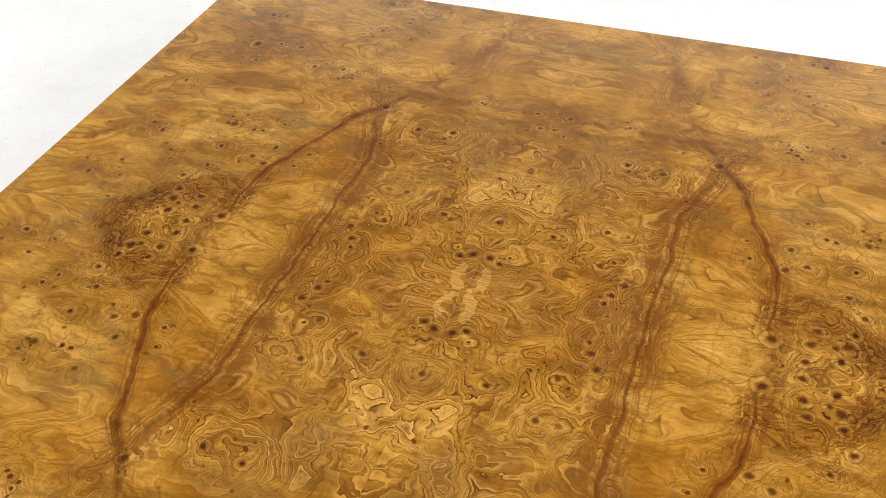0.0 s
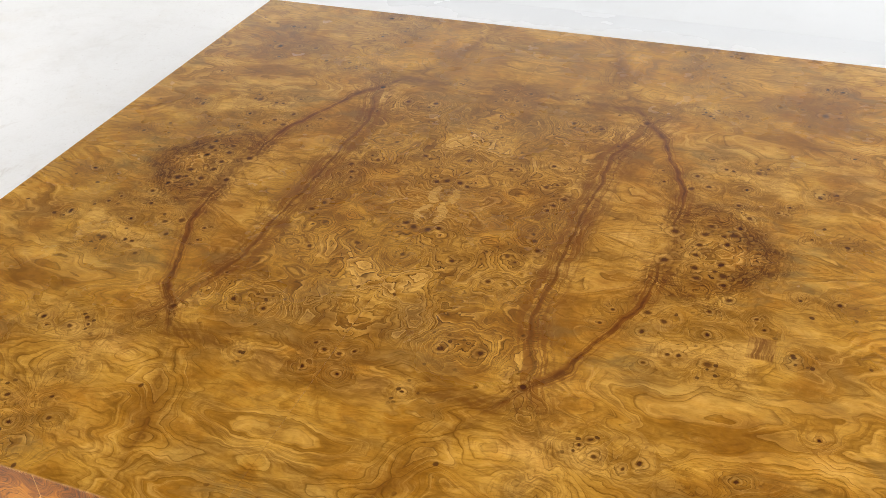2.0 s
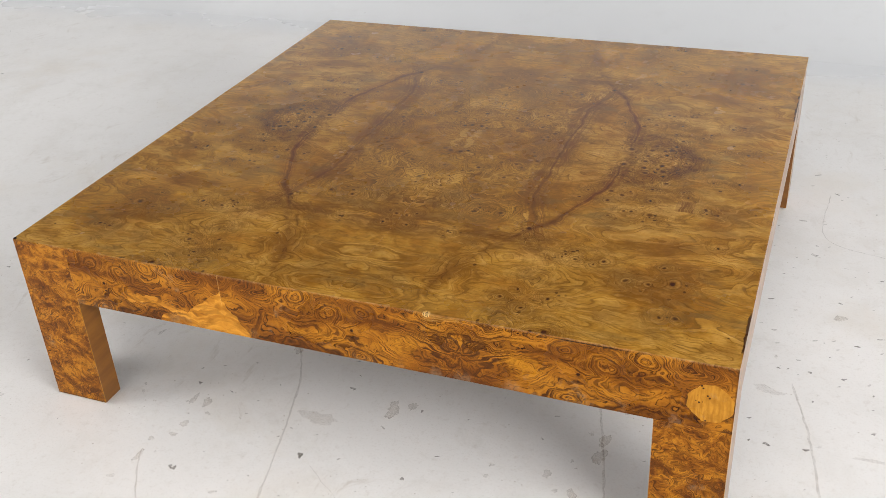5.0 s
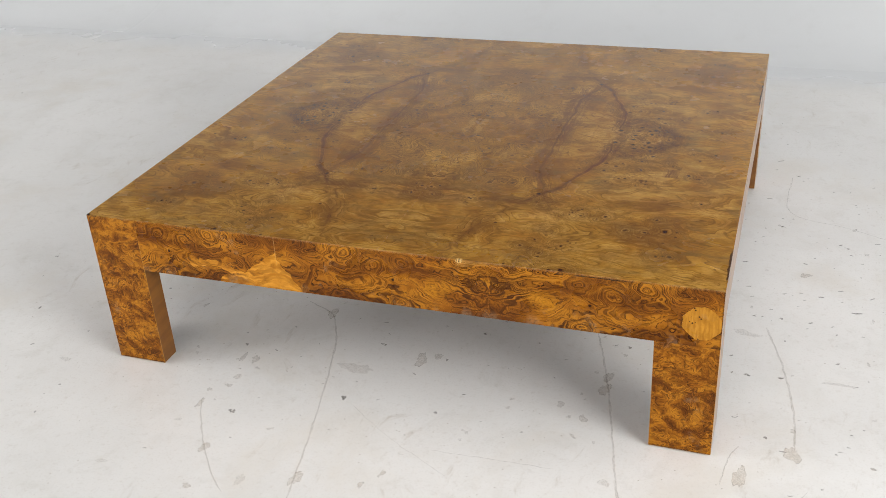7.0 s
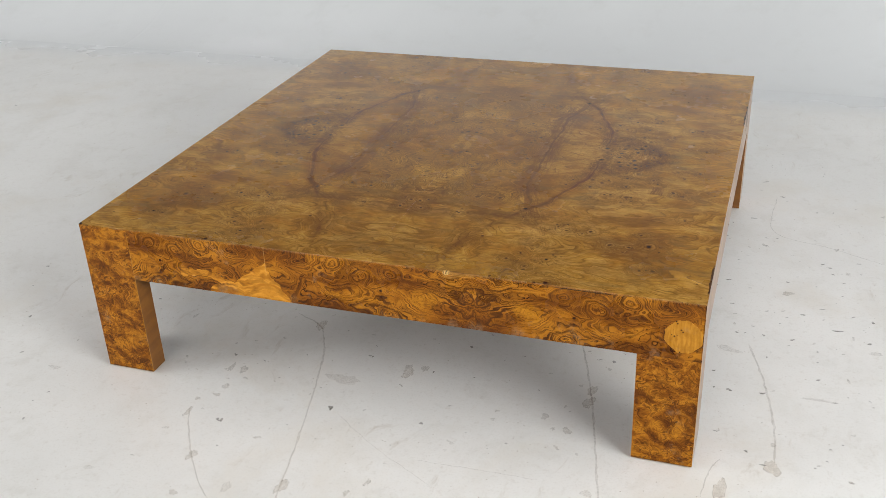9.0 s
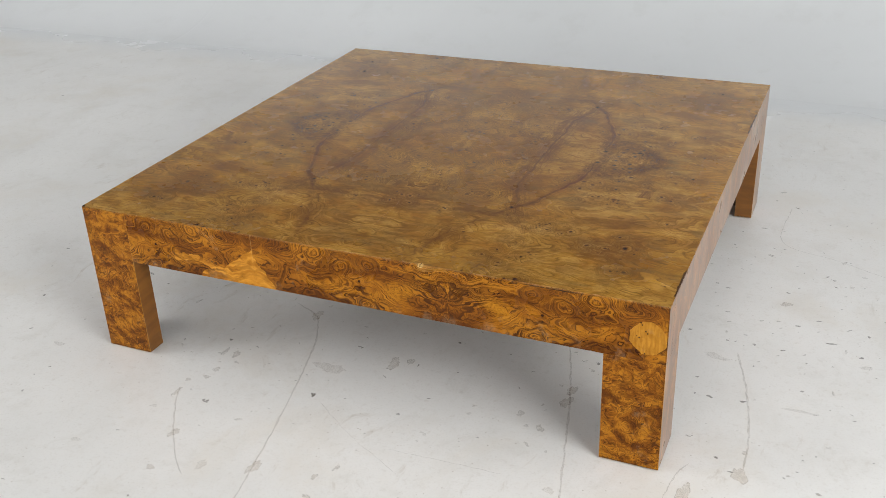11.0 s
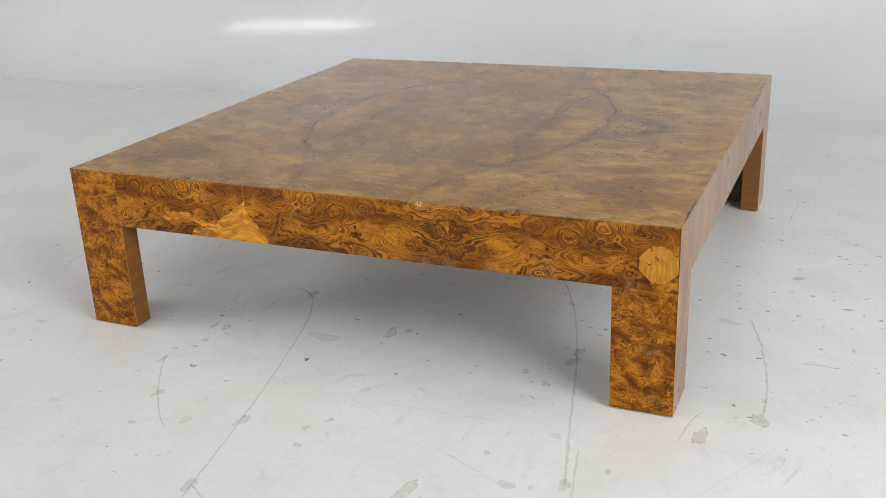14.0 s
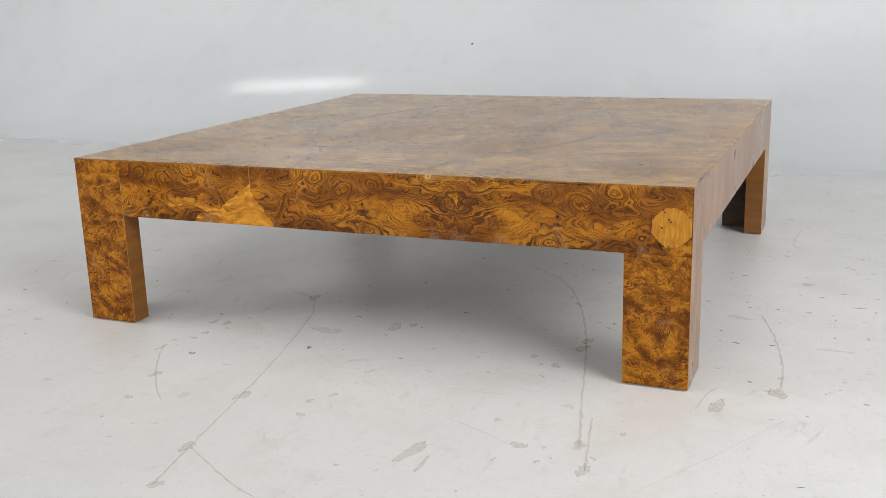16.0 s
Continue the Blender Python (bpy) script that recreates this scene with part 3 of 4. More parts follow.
def front_veneer():
    n, bent, p, colour = burl_side("burl_veneer_front", "x", SEAM, LEAF, (0.55, 1.45, 1.0), 9.0,
                                   [(0.084, 0.354, 0.020), (0.147, 0.336, 0.011), (0.208, 0.322, 0.010), (0.263, 0.331, 0.010), (0.326, 0.284, 0.026)])
    x, y, z = n.split(n.place())
    left = n.m("LESS_THAN", x, SEAM)
    # a dense cluster of dark curls about the second seam
    bx = n.split(bent)[0]
    close = n.m("MULTIPLY", n.map(n.m("ABSOLUTE", n.m("SUBTRACT", n.m("ADD", bx, n.m("MULTIPLY", n.m("SUBTRACT", n.noise(bent, 22.0, 3.0), 0.5), 0.12)), 0.429)), 0.065, 0.020), n.m("LESS_THAN", x, 0.4))
    cells = n.voronoi(n.v("MULTIPLY", n.wobble(bent, 60.0, 0.012), (1.0, 1.0, 0.0)), 72.0)
    curls, _ = contours(n, cells, 3.4, 0.24)
    colour = n.mix(n.m("MULTIPLY", close, n.m("MULTIPLY", curls, 0.66)), colour, (0.055, 0.015, 0.002))
    # heart of the mirrored swirls
    pw = n.v("MULTIPLY", n.wobble(n.wobble(bent, 24.0, 0.013, 3.0), 70.0, 0.009, 3.0), (1.0, 1.0, 0.0))
    lump = n.map(n.dots(n.v("MULTIPLY", pw, (0.72, 1.0, 0.0)), [(0.235, 0.284, 0.024)]), 1.2, 0.50, 0.0, 0.62)
    colour = n.mix(n.m("MULTIPLY", lump, n.map(n.noise(p, 60.0, 5.0, 0.7), 0.64, 0.38)), colour, (0.480, 0.195, 0.010))
    # pale sapwood figure that meets its mirror image at the seam, with a hooked arm on one leaf
    px, pz, _ = n.split(pw)
    slope = n.m("SUBTRACT", n.m("ADD", 0.300, n.m("MULTIPLY", left, 0.018)), n.m("MULTIPLY", px, n.m("SUBTRACT", 1.35, n.m("MULTIPLY", left, 0.60))))
    pale = n.map(n.m("SUBTRACT", slope, pz), -0.001, 0.0025)
    arm = n.m("MINIMUM", n.m("SUBTRACT", n.line(pw, [(0.02, 0.232), (0.112, 0.236)]), 0.010), n.line(pw, [(0.078, 0.254), (0.108, 0.268), (0.140, 0.277), (0.185, 0.272)]))
    arm = n.map(arm, 0.0095, 0.0070)
    pale = n.m("MAXIMUM", pale, n.m("MULTIPLY", arm, left))
    pale = n.m("MULTIPLY", pale, n.m("LESS_THAN", x, 0.2))
    sap = n.mix(n.map(n.noise(n.v("MULTIPLY", p, (20.0, 90.0, 1.0)), 1.0, 4.0), 0.35, 0.65), (0.40, 0.152, 0.011), (0.61, 0.268, 0.028))
    colour = n.mix(n.m("MULTIPLY", pale, n.map(n.noise(n.v("MULTIPLY", p, (24.0, 80.0, 1.0)), 1.0, 4.0), 0.40, 0.62, 1.0, n.m("ADD", 0.55, n.m("MULTIPLY", px, -2.5)))), colour, sap)
    brink = n.m("MULTIPLY", n.map(n.m("ABSOLUTE", n.m("SUBTRACT", pale, 0.25)), 0.25, 0.0), 0.95)
    colour = n.mix(brink, colour, (0.060, 0.018, 0.002))
    # the open seams and scuffs at the lower edge
    gap = n.map(n.m("ABSOLUTE", n.m("SUBTRACT", x, SEAM)), 0.0008, 0.0003, 0.0, n.map(z, 0.285, 0.300, 0.0, 0.30))
    colour = n.mix(gap, colour, (0.70, 0.45, 0.15))
    low = n.m("MULTIPLY", n.map(z, 0.262, 0.238), n.map(n.noise(n.place(), 12.0, 6.0, 0.7), 0.52, 0.64, 0.0, 0.26))
    colour = n.mix(low, colour, (0.36, 0.27, 0.17))
    worn = n.m("MULTIPLY", n.map(x, 0.6315, 0.6340), n.map(n.noise(n.place(), 40.0, 4.0), 0.38, 0.58, 0.2, 0.8))
    colour = n.mix(worn, colour, (0.040, 0.014, 0.004))
    # a splintered strip below the top edge, and a joint that has opened
    shred = n.wobble(n.place(), 90.0, 0.004, 3.0)
    sx, _, sz = n.split(shred)
    strip = n.m("MULTIPLY", n.m("MULTIPLY", n.map(sx, 0.158, 0.166), n.m("LESS_THAN", x, 0.221)), n.map(n.m("SUBTRACT", sz, n.map(sx, 0.16, 0.225, 0.337, 0.345)), -0.0008, 0.0008))
    colour = n.mix(n.m("MULTIPLY", strip, 0.42), colour, n.mix(n.map(n.noise(n.v("MULTIPLY", shred, (30.0, 1.0, 400.0)), 1.0), 0.4, 0.6), (0.30, 0.115, 0.010), (0.60, 0.32, 0.07)))
    star = n.map(n.v("LENGTH", n.v("SUBTRACT", shred, (0.167, 0.0, 0.350))), 0.0070, 0.0050)
    colour = n.mix(star, colour, n.mix(n.map(n.noise(n.v("MULTIPLY", shred, (500.0, 1.0, 160.0)), 1.0, 2.0), 0.42, 0.50), (0.06, 0.03, 0.01), (0.60, 0.38, 0.13)))
    joint = n.m("MULTIPLY", n.map(n.m("ABSOLUTE", n.m("SUBTRACT", z, 0.3486)), 0.0016, 0.0006), n.m("MULTIPLY", n.map(sx, 0.35, 0.39), n.map(sx, 0.50, 0.45)))
    colour = n.mix(joint, colour, (0.02, 0.008, 0.004))
    return finish_side(n, p, colour)


def patch_veneer():
    """Straight-grained pale veneer with a few pin knots."""
    n = Nodes("burl_veneer_patch")
    p = n.place()
    grain = n.noise(n.v("MULTIPLY", n.wobble(p, 30.0, 0.006), (260.0, 1.0, 30.0)), 1.0, 4.0, 0.65)
    colour = n.mix(n.map(grain, 0.32, 0.68), (0.350, 0.145, 0.012), (0.500, 0.228, 0.024))
    colour = n.mix(n.map(n.noise(p, 60.0, 5.0, 0.65), 0.46, 0.70, 0.0, 0.55), colour, (0.250, 0.095, 0.007))
    pins = n.m("MULTIPLY", n.map(n.voronoi(p, 125.0), 0.26, 0.16), n.map(n.noise(p, 45.0), 0.49, 0.54))
    colour = n.mix(pins, colour, DARK)
    return finish_side(n, p, colour)


def plain_wood(name, a, b, rough, stretch=(6.0, 6.0, 40.0)):
    n = Nodes(name)
    p = n.place()
    grain = n.noise(n.v("MULTIPLY", n.wobble(p, 6.0, 0.03), stretch), 1.0, 6.0, 0.65)
    colour = n.mix(n.map(grain, 0.32, 0.68), a, b)
    colour = n.mix(n.map(n.noise(p, 9.0, 5.0), 0.45, 0.7, 0.0, 0.5), colour, (0.14, 0.055, 0.010))
    n.bump(grain, 0.15, 0.0008)
    return n.done(colour, rough)


MAT_TOP = burl_top()
MAT_FRONT = front_veneer()
MAT_PATCH = patch_veneer()
_n, _p0, _p, _c = burl_side("burl_veneer_side", "y", 0.10, 0.145, (2.2, 0.7, 1.0), 9.0, busy=0.55, drift=0.3, count=24.0)
MAT_SIDE = finish_side(_n, _p, _c, 0.24, 0.95, 0.6)
_n, _p0, _p, _c = burl_side("burl_veneer_leg", "x", 0.30, 1.4, (1.0, 1.2, 1.0), 31.0, busy=0.80, drift=0.4, count=30.0, pale=0.66)
_x, _y, _z = _n.split(_n.place())
_c = _n.mix(_n.m("MULTIPLY", _n.map(_n.m("ADD", _z, _n.m("MULTIPLY", _n.noise(_n.place(), 60.0, 4.0), 0.012)), 0.013, 0.009), 0.85), _c, (0.035, 0.013, 0.004))
MAT_LEG = finish_side(_n, _p, _c, 0.28)
MAT_INNER = plain_wood("leg_edge_wood", (0.27, 0.105, 0.012), (0.18, 0.064, 0.008), 0.45)
MAT_UNDER = plain_wood("bare_underside_board", (0.150, 0.085, 0.045), (0.105, 0.058, 0.030), 0.7)
# darker tone for the inside faces of legs and aprons
MAT_CORE = plain_wood("dark_inside_face", (0.055, 0.030, 0.018), (0.030, 0.016, 0.010), 0.7)


# ---- studio shell ----
def wall_paint():
    n = Nodes("grey_white_studio_paint")
    p = n.place()
    tone = n.noise(p, 0.9, 4.0, 0.5)
    colour = n.mix(n.map(tone, 0.3, 0.7), (0.725, 0.745, 0.765), (0.775, 0.795, 0.815))
    colour = n.mix(n.map(n.noise(p, 7.0, 5.0, 0.65), 0.5, 0.75, 0.0, 0.2), colour, (0.60, 0.605, 0.60))
    dots = n.m("MULTIPLY", n.map(n.voronoi(p, 3.2), 0.022, 0.012), n.map(n.noise(p, 1.9), 0.45, 0.5))
    colour = n.mix(dots, colour, (0.12, 0.11, 0.10))
    x, y, z = n.split(p)
    seam = n.map(n.m("ABSOLUTE", n.m("ADD", x, 2.14)), 0.012, 0.0)
    n.bump(n.m("ADD", n.m("MULTIPLY", n.noise(p, 1.6, 3.0), 0.15), n.m("ADD", n.m("MULTIPLY", seam, 0.08), n.m("MULTIPLY", n.noise(p, 90.0, 3.0), 0.012))), 0.20, 0.02)
    return n.done(colour, 0.19, 0.5)


def floor_paint():
    n = Nodes("white_floor_paint")
    p = n.place()
    x, y, z = n.split(p)
    colour = n.mix(n.map(n.noise(p, 1.3, 5.0, 0.6), 0.3, 0.7), (0.775, 0.775, 0.770), (0.835, 0.832, 0.826))
    colour = n.mix(n.map(n.noise(n.wobble(p, 3.0, 0.2), 4.5, 7.0, 0.72), 0.46, 0.70, 0.0, 0.36), colour, (0.68, 0.665, 0.635))
    colour = n.mix(n.map(n.noise(n.wobble(p, 5.0, 0.2), 11.0, 6.0, 0.75), 0.52, 0.72, 0.0, 0.34), colour, (0.64, 0.63, 0.60))
    colour = n.mix(n.map(n.noise(p, 60.0, 4.0, 0.7), 0.54, 0.76, 0.0, 0.34), colour, (0.56, 0.53, 0.49))
    colour = n.mix(n.map(n.noise(p, 210.0, 3.0, 0.7), 0.52, 0.72, 0.0, 0.30), colour, (0.58, 0.56, 0.53))
    # warm scuffed drifts, rubbed thin in places
    drift = n.noise(n.wobble(p, 2.0, 0.5), 2.2, 5.0, 0.62)
    colour = n.mix(n.map(drift, 0.50, 0.70, 0.0, 0.40), colour, (0.735, 0.695, 0.630))
    scuff = n.noise(n.v("MULTIPLY", n.wobble(p, 3.0, 0.25), (26.0, 7.0, 1.0)), 1.0, 6.0, 0.72)
    colour = n.mix(n.m("MULTIPLY", n.map(scuff, 0.56, 0.72, 0.0, 0.42), n.map(n.noise(p, 1.9, 3.0), 0.45, 0.60)), colour, (0.50, 0.455, 0.395))
    specks = n.m("MULTIPLY", n.map(n.voronoi(p, 58.0), 0.11, 0.06), n.map(n.noise(p, 5.0, 4.0), 0.50, 0.60))
    colour = n.mix(n.m("MULTIPLY", specks, 0.55), colour, (0.30, 0.25, 0.20))
    # where the white coat stops, the grey-white of the wall runs on
    limit = n.m("ADD", n.m("ADD", y, n.m("MULTIPLY", x, 0.012)), n.m("MULTIPLY", n.m("SUBTRACT", n.noise(p, 5.0, 6.0, 0.65), 0.5), 0.10))
    coat = n.map(limit, Y1 - 0.10, Y1 + 0.12)
    colour = n.mix(coat, colour, WALL_TONE)
    n.bump(n.m("ADD", n.noise(p, 9.0, 5.0, 0.6), n.m("MULTIPLY", n.noise(p, 150.0, 2.0), 0.13)), 0.30, 0.004)
    matt = n.m("SUBTRACT", n.map(n.noise(p, 3.0, 4.0), 0.3, 0.7, 0.32, 0.48), n.m("MULTIPLY", coat, 0.19))
    return n.done(colour, matt, 0.5)


WALL_TONE = (0.715, 0.735, 0.757)
X0, X1, Y0, Y1, TOP = -6.2, 4.4, -5.2, 2.06, 3.3
MAT_WALL, MAT_FLOOR = wall_paint(), floor_paint()


# dark finish for surfaces out of view, so the table reflects less white
def unseen_dark():
    n = Nodes("unseen_dark_surround")
    return n.done(n.mix(n.map(n.noise(n.place(), 2.0, 4.0), 0.3, 0.7), (0.045, 0.045, 0.046), (0.065, 0.065, 0.066)), 0.8)


MAT_UNSEEN_DARK = unseen_dark()


def mesh_object(name, bm, material, parent=None):
    data = bpy.data.meshes.new(name)
    bmesh.ops.recalc_face_normals(bm, faces=bm.faces)
    for e in bm.edges:
        e.smooth = len(e.link_faces) == 2 and e.calc_face_angle(0.0) < 0.6
    bm.to_mesh(data)
    bm.free()
    for m in (material if isinstance(material, (list, tuple)) else [material]):
        data.materials.append(m)
    ob = new(name, data)
    ob.parent = parent
    return ob


def part(name, bm, material, parent, label=""):
    return tagged(mesh_object(name, bm, material, parent), label)


def box(bm, x0, x1, y0, y1, z0, z1):
    vs = [bm.verts.new(c) for c in ((x0, y0, z0), (x1, y0, z0), (x1, y1, z0), (x0, y1, z0), (x0, y0, z1), (x1, y0, z1), (x1, y1, z1), (x0, y1, z1))]
    return [bm.faces.new([vs[i] for i in f]) for f in ((3, 2, 1, 0), (4, 5, 6, 7), (0, 1, 5, 4), (1, 2, 6, 5), (2, 3, 7, 6), (3, 0, 4, 7))]


def slab(name, x0, x1, y0, y1, z0, z1, material, label, category):
    bm = bmesh.new()
    box(bm, x0, x1, y0, y1, z0, z1)
    return tagged(mesh_object(name, bm, material), label, category, kind="structure")


slab("floor", X0 - 0.2, X1 + 0.2, Y0 - 0.2, Y1 + 0.1595, -0.12, 0.0, MAT_FLOOR, "worn white painted concrete studio floor with scuffs", "floor")
# ceiling, west and south walls are unseen; kept dark to limit reflections on the table
slab("ceiling", X0 - 0.2, X1 + 0.2, Y0 - 0.2, Y1 + 1.4, TOP, TOP + 0.1, MAT_UNSEEN_DARK, "unseen ceiling closing the room, dark to cut reflections in the tabletop", "ceiling")
slab("wall_west", X0 - 0.15, X0, Y0, Y1 + 1.06, 0.0, TOP, MAT_UNSEEN_DARK, "unseen side wall closing the room, dark to cut reflections in the tabletop", "wall")
slab("wall_east", X1, X1 + 0.15, Y0, Y1 + 1.06, 0.0, TOP, MAT_WALL, "plain white painted studio side wall", "wall")
slab("wall_south", X0 - 0.15, X1 + 0.15, Y0 - 0.15, Y0, 0.0, TOP, MAT_UNSEEN_DARK, "unseen wall closing the room, dark to cut reflections in the table front", "wall")


def cove_wall():
    """The back wall: a sweep that lifts off the floor into a plain face."""
    bm = bmesh.new()
    r, y0 = 0.90, Y1 + 0.16
    prof = []
    for i in range(0, 46):
        a = radians(i * 2.0)
        prof.append((y0 + r * math.sin(a), 0.0 + r * (1 - math.cos(a))))
    prof += [(y0 + r, 1.6), (y0 + r + 0.12, 1.6), (y0 + r + 0.12, -0.1), (y0, -0.1)]
    left = [bm.verts.new((X0, y, z)) for y, z in prof]
    right = [bm.verts.new((X1, y, z)) for y, z in prof]
    k = len(prof)
    for i in range(k):
        j = (i + 1) % k
        bm.faces.new((left[i], left[j], right[j], right[i])).smooth = i < 45
    bm.faces.new(left)
    bm.faces.new(right[::-1])
    return tagged(mesh_object("wall_north", bm, MAT_WALL), "grey-white painted studio back wall sweeping up from the floor", "wall", kind="structure")


cove_wall()
# added out of view: a dark band that keeps white reflections off the tabletop
slab("wall_north_unseen", X0, X1, Y1 + 1.06, Y1 + 1.18, 1.6, TOP, MAT_UNSEEN_DARK, "unseen dark wall added above the white cove to cut reflections in the tabletop", "wall")


# ---- coffee table ----
def worn_box(name, x0, x1, y0, y1, z0, z1, materials, parent, pick, label="", edge=0.0018):
    """A board with eased edges; pick gives the material slot from a face's normal."""
    bm = bmesh.new()
    box(bm, x0, x1, y0, y1, z0, z1)
    bmesh.ops.recalc_face_normals(bm, faces=bm.faces)
    for f in bm.faces:
        f.material_index = pick(f.normal)
    bmesh.ops.bevel(bm, geom=list(bm.edges), offset=edge, segments=2, profile=0.5, affect="EDGES")
    return part(name, bm, materials, parent, label)


table = tagged(new("coffee_table"), "low square coffee table in golden burl veneer on white floor", "coffee table")
h = W / 2
SIDES = [MAT_TOP, MAT_FRONT, MAT_SIDE, MAT_LEG, MAT_INNER, MAT_CORE, MAT_UNDER]


def faces_top(nv):
    return 0 if nv.z > 0.5 else 6 if nv.z < -0.5 else 1 if abs(nv.y) > 0.5 else 2


SKIN = 0.003
LEAF_SKIN = 0.0012
top = worn_box("tabletop", -h, h, 0.0, W, H - SKIN, H - LEAF_SKIN, SIDES, table, faces_top, "book-matched golden burl veneer top", 0.0003)
# four leaves of veneer meet in hairline joints
for x0, x1 in ((-h, 0.0079), (0.0081, h)):
    for y0, y1 in ((0.0, 0.6249), (0.6251, W)):
        worn_box("veneer_leaf", x0, x1, y0, y1, H - LEAF_SKIN, H, SIDES, top, faces_top, edge=0.0002)
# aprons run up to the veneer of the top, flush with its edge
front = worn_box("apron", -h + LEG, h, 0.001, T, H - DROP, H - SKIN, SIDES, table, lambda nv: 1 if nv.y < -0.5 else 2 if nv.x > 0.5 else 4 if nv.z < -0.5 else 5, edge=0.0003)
for x0, x1 in ((-h + LEG, SEAM), (SEAM, SEAM + LEAF), (SEAM + LEAF, h)):
    worn_box("veneer_leaf", x0, x1, 0.0, 0.001, H - DROP, H - SKIN, SIDES, front, lambda nv: 2 if nv.x > 0.5 else 1, edge=0.00005)


def inlaid_patch(cx, cz, r):
    """An eight-sided piece of veneer let into the corner, cut a little unevenly."""
    rng = random.Random(3)
    bm = bmesh.new()
    ring = []
    for i in range(32):
        a = 2 * math.pi * (i + 0.5) / 32
        k = 1 / max(abs(math.cos(a)), abs(math.sin(a)), 0.74 * (abs(math.cos(a)) + abs(math.sin(a)))) + rng.uniform(-0.03, 0.03)
        ring.append((min(cx + r * k * math.cos(a), h - 0.0015), cz + r * k * math.sin(a)))
    near = [bm.verts.new((a, -0.0004, b)) for a, b in ring]
    far = [bm.verts.new((a, 0.0004, b)) for a, b in ring]
    bm.faces.new(near), bm.faces.new(far)
    for i in range(32):
        j = (i + 1) % 32
        bm.faces.new((near[i], near[j], far[j], far[i]))
    return part("veneer_patch", bm, MAT_PATCH, front, "pale eight-sided veneer patch with pin knots")


inlaid_patch(0.601, 0.283, 0.0330)
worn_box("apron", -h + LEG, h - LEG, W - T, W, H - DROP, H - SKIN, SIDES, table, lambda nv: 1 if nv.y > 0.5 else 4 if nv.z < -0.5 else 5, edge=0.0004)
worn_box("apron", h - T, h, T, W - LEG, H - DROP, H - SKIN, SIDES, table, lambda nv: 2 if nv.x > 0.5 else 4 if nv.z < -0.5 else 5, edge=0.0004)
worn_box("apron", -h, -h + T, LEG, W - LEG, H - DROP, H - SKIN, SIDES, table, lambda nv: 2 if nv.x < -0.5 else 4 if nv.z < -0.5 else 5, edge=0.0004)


def corner_leg(sx, sy, top):
    """An L-shaped leg of two boards: veneered outside, bare edges and a dark inside."""
    bm = bmesh.new()
    cx, cy = (h if sx > 0 else -h), (W if sy > 0 else 0.0)
    pts = [(0, 0), (LEG, 0), (LEG, T), (T, T), (T, LEG), (0, LEG)]
    pts = [(cx - sx * a, cy - sy * b) for a, b in pts]
    low = [bm.verts.new((a, b, 0.003)) for a, b in pts]
    high = [bm.verts.new((a, b, top)) for a, b in pts]
    bm.faces.new(low), bm.faces.new(high)
    for i in range(6):
        j = (i + 1) % 6
        f = bm.faces.new((low[i], low[j], high[j], high[i]))
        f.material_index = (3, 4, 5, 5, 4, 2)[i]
    bmesh.ops.recalc_face_normals(bm, faces=bm.faces)
    eased = [e for e in bm.edges if min(v.co.z for v in e.verts) < top - 0.001]
    bmesh.ops.bevel(bm, geom=eased, offset=0.0006, segments=2, profile=0.5, affect="EDGES")
    return part("leg", bm, SIDES, table)


corner_leg(-1, -1, H - SKIN)
corner_leg(1, -1, H - DROP)
corner_leg(-1, 1, H - SKIN)
corner_leg(1, 1, H - SKIN)


# ---- marks on the floor ----
def mark_material(name, colour, cover, scale):
    n = Nodes(name)
    p = n.place()
    tone = n.mix(n.map(n.noise(p, scale, 4.0), 0.35, 0.65), colour, tuple(c * 0.75 for c in colour))
    n.done(tone, 0.55)
    clear = n.t.nodes.new("ShaderNodeBsdfTransparent")
    blend = n.t.nodes.new("ShaderNodeMixShader")
    n.put(blend.inputs[0], n.map(n.noise(p, scale * 1.3, 5.0, 0.7), 0.38, 0.60, cover * 0.55, cover))
    n.t.links.new(clear.outputs[0], blend.inputs[1])
    n.t.links.new(n.bsdf.outputs[0], blend.inputs[2])
    n.t.links.new(blend.outputs[0], n.out.inputs[0])
    return n.mat


MAT_SCRATCH = mark_material("worn_scratch", (0.50, 0.36, 0.22), 0.20, 30.0)
MAT_STAIN = mark_material("lifted_paint", (0.60, 0.46, 0.32), 0.20, 70.0)
MAT_RIM = mark_material("chipped_rim", (0.32, 0.215, 0.125), 0.38, 120.0)
MAT_FAINT = mark_material("rubbed_paint", (0.58, 0.45, 0.32), 0.12, 60.0)
MAT_FLECK = mark_material("dark_fleck", (0.13, 0.10, 0.072), 0.62, 150.0)


def smooth_path(points, step=0.012):
    """Points along a soft curve through the given ones."""
    pts = [Vector((*p, 0)) for p in points]
    pts = [2 * pts[0] - pts[1]] + pts + [2 * pts[-1] - pts[-2]]
    out = []
    for a, b, c, d in zip(pts, pts[1:], pts[2:], pts[3:]):
        k = max(2, int((c - b).length / step))
        for i in range(k):
            t = i / k
            out.append(0.5 * ((2 * b) + (c - a) * t + (2 * a - 5 * b + 4 * c - d) * t * t + (3 * b - a - 3 * c + d) * t ** 3))
    return out + [pts[-2]]


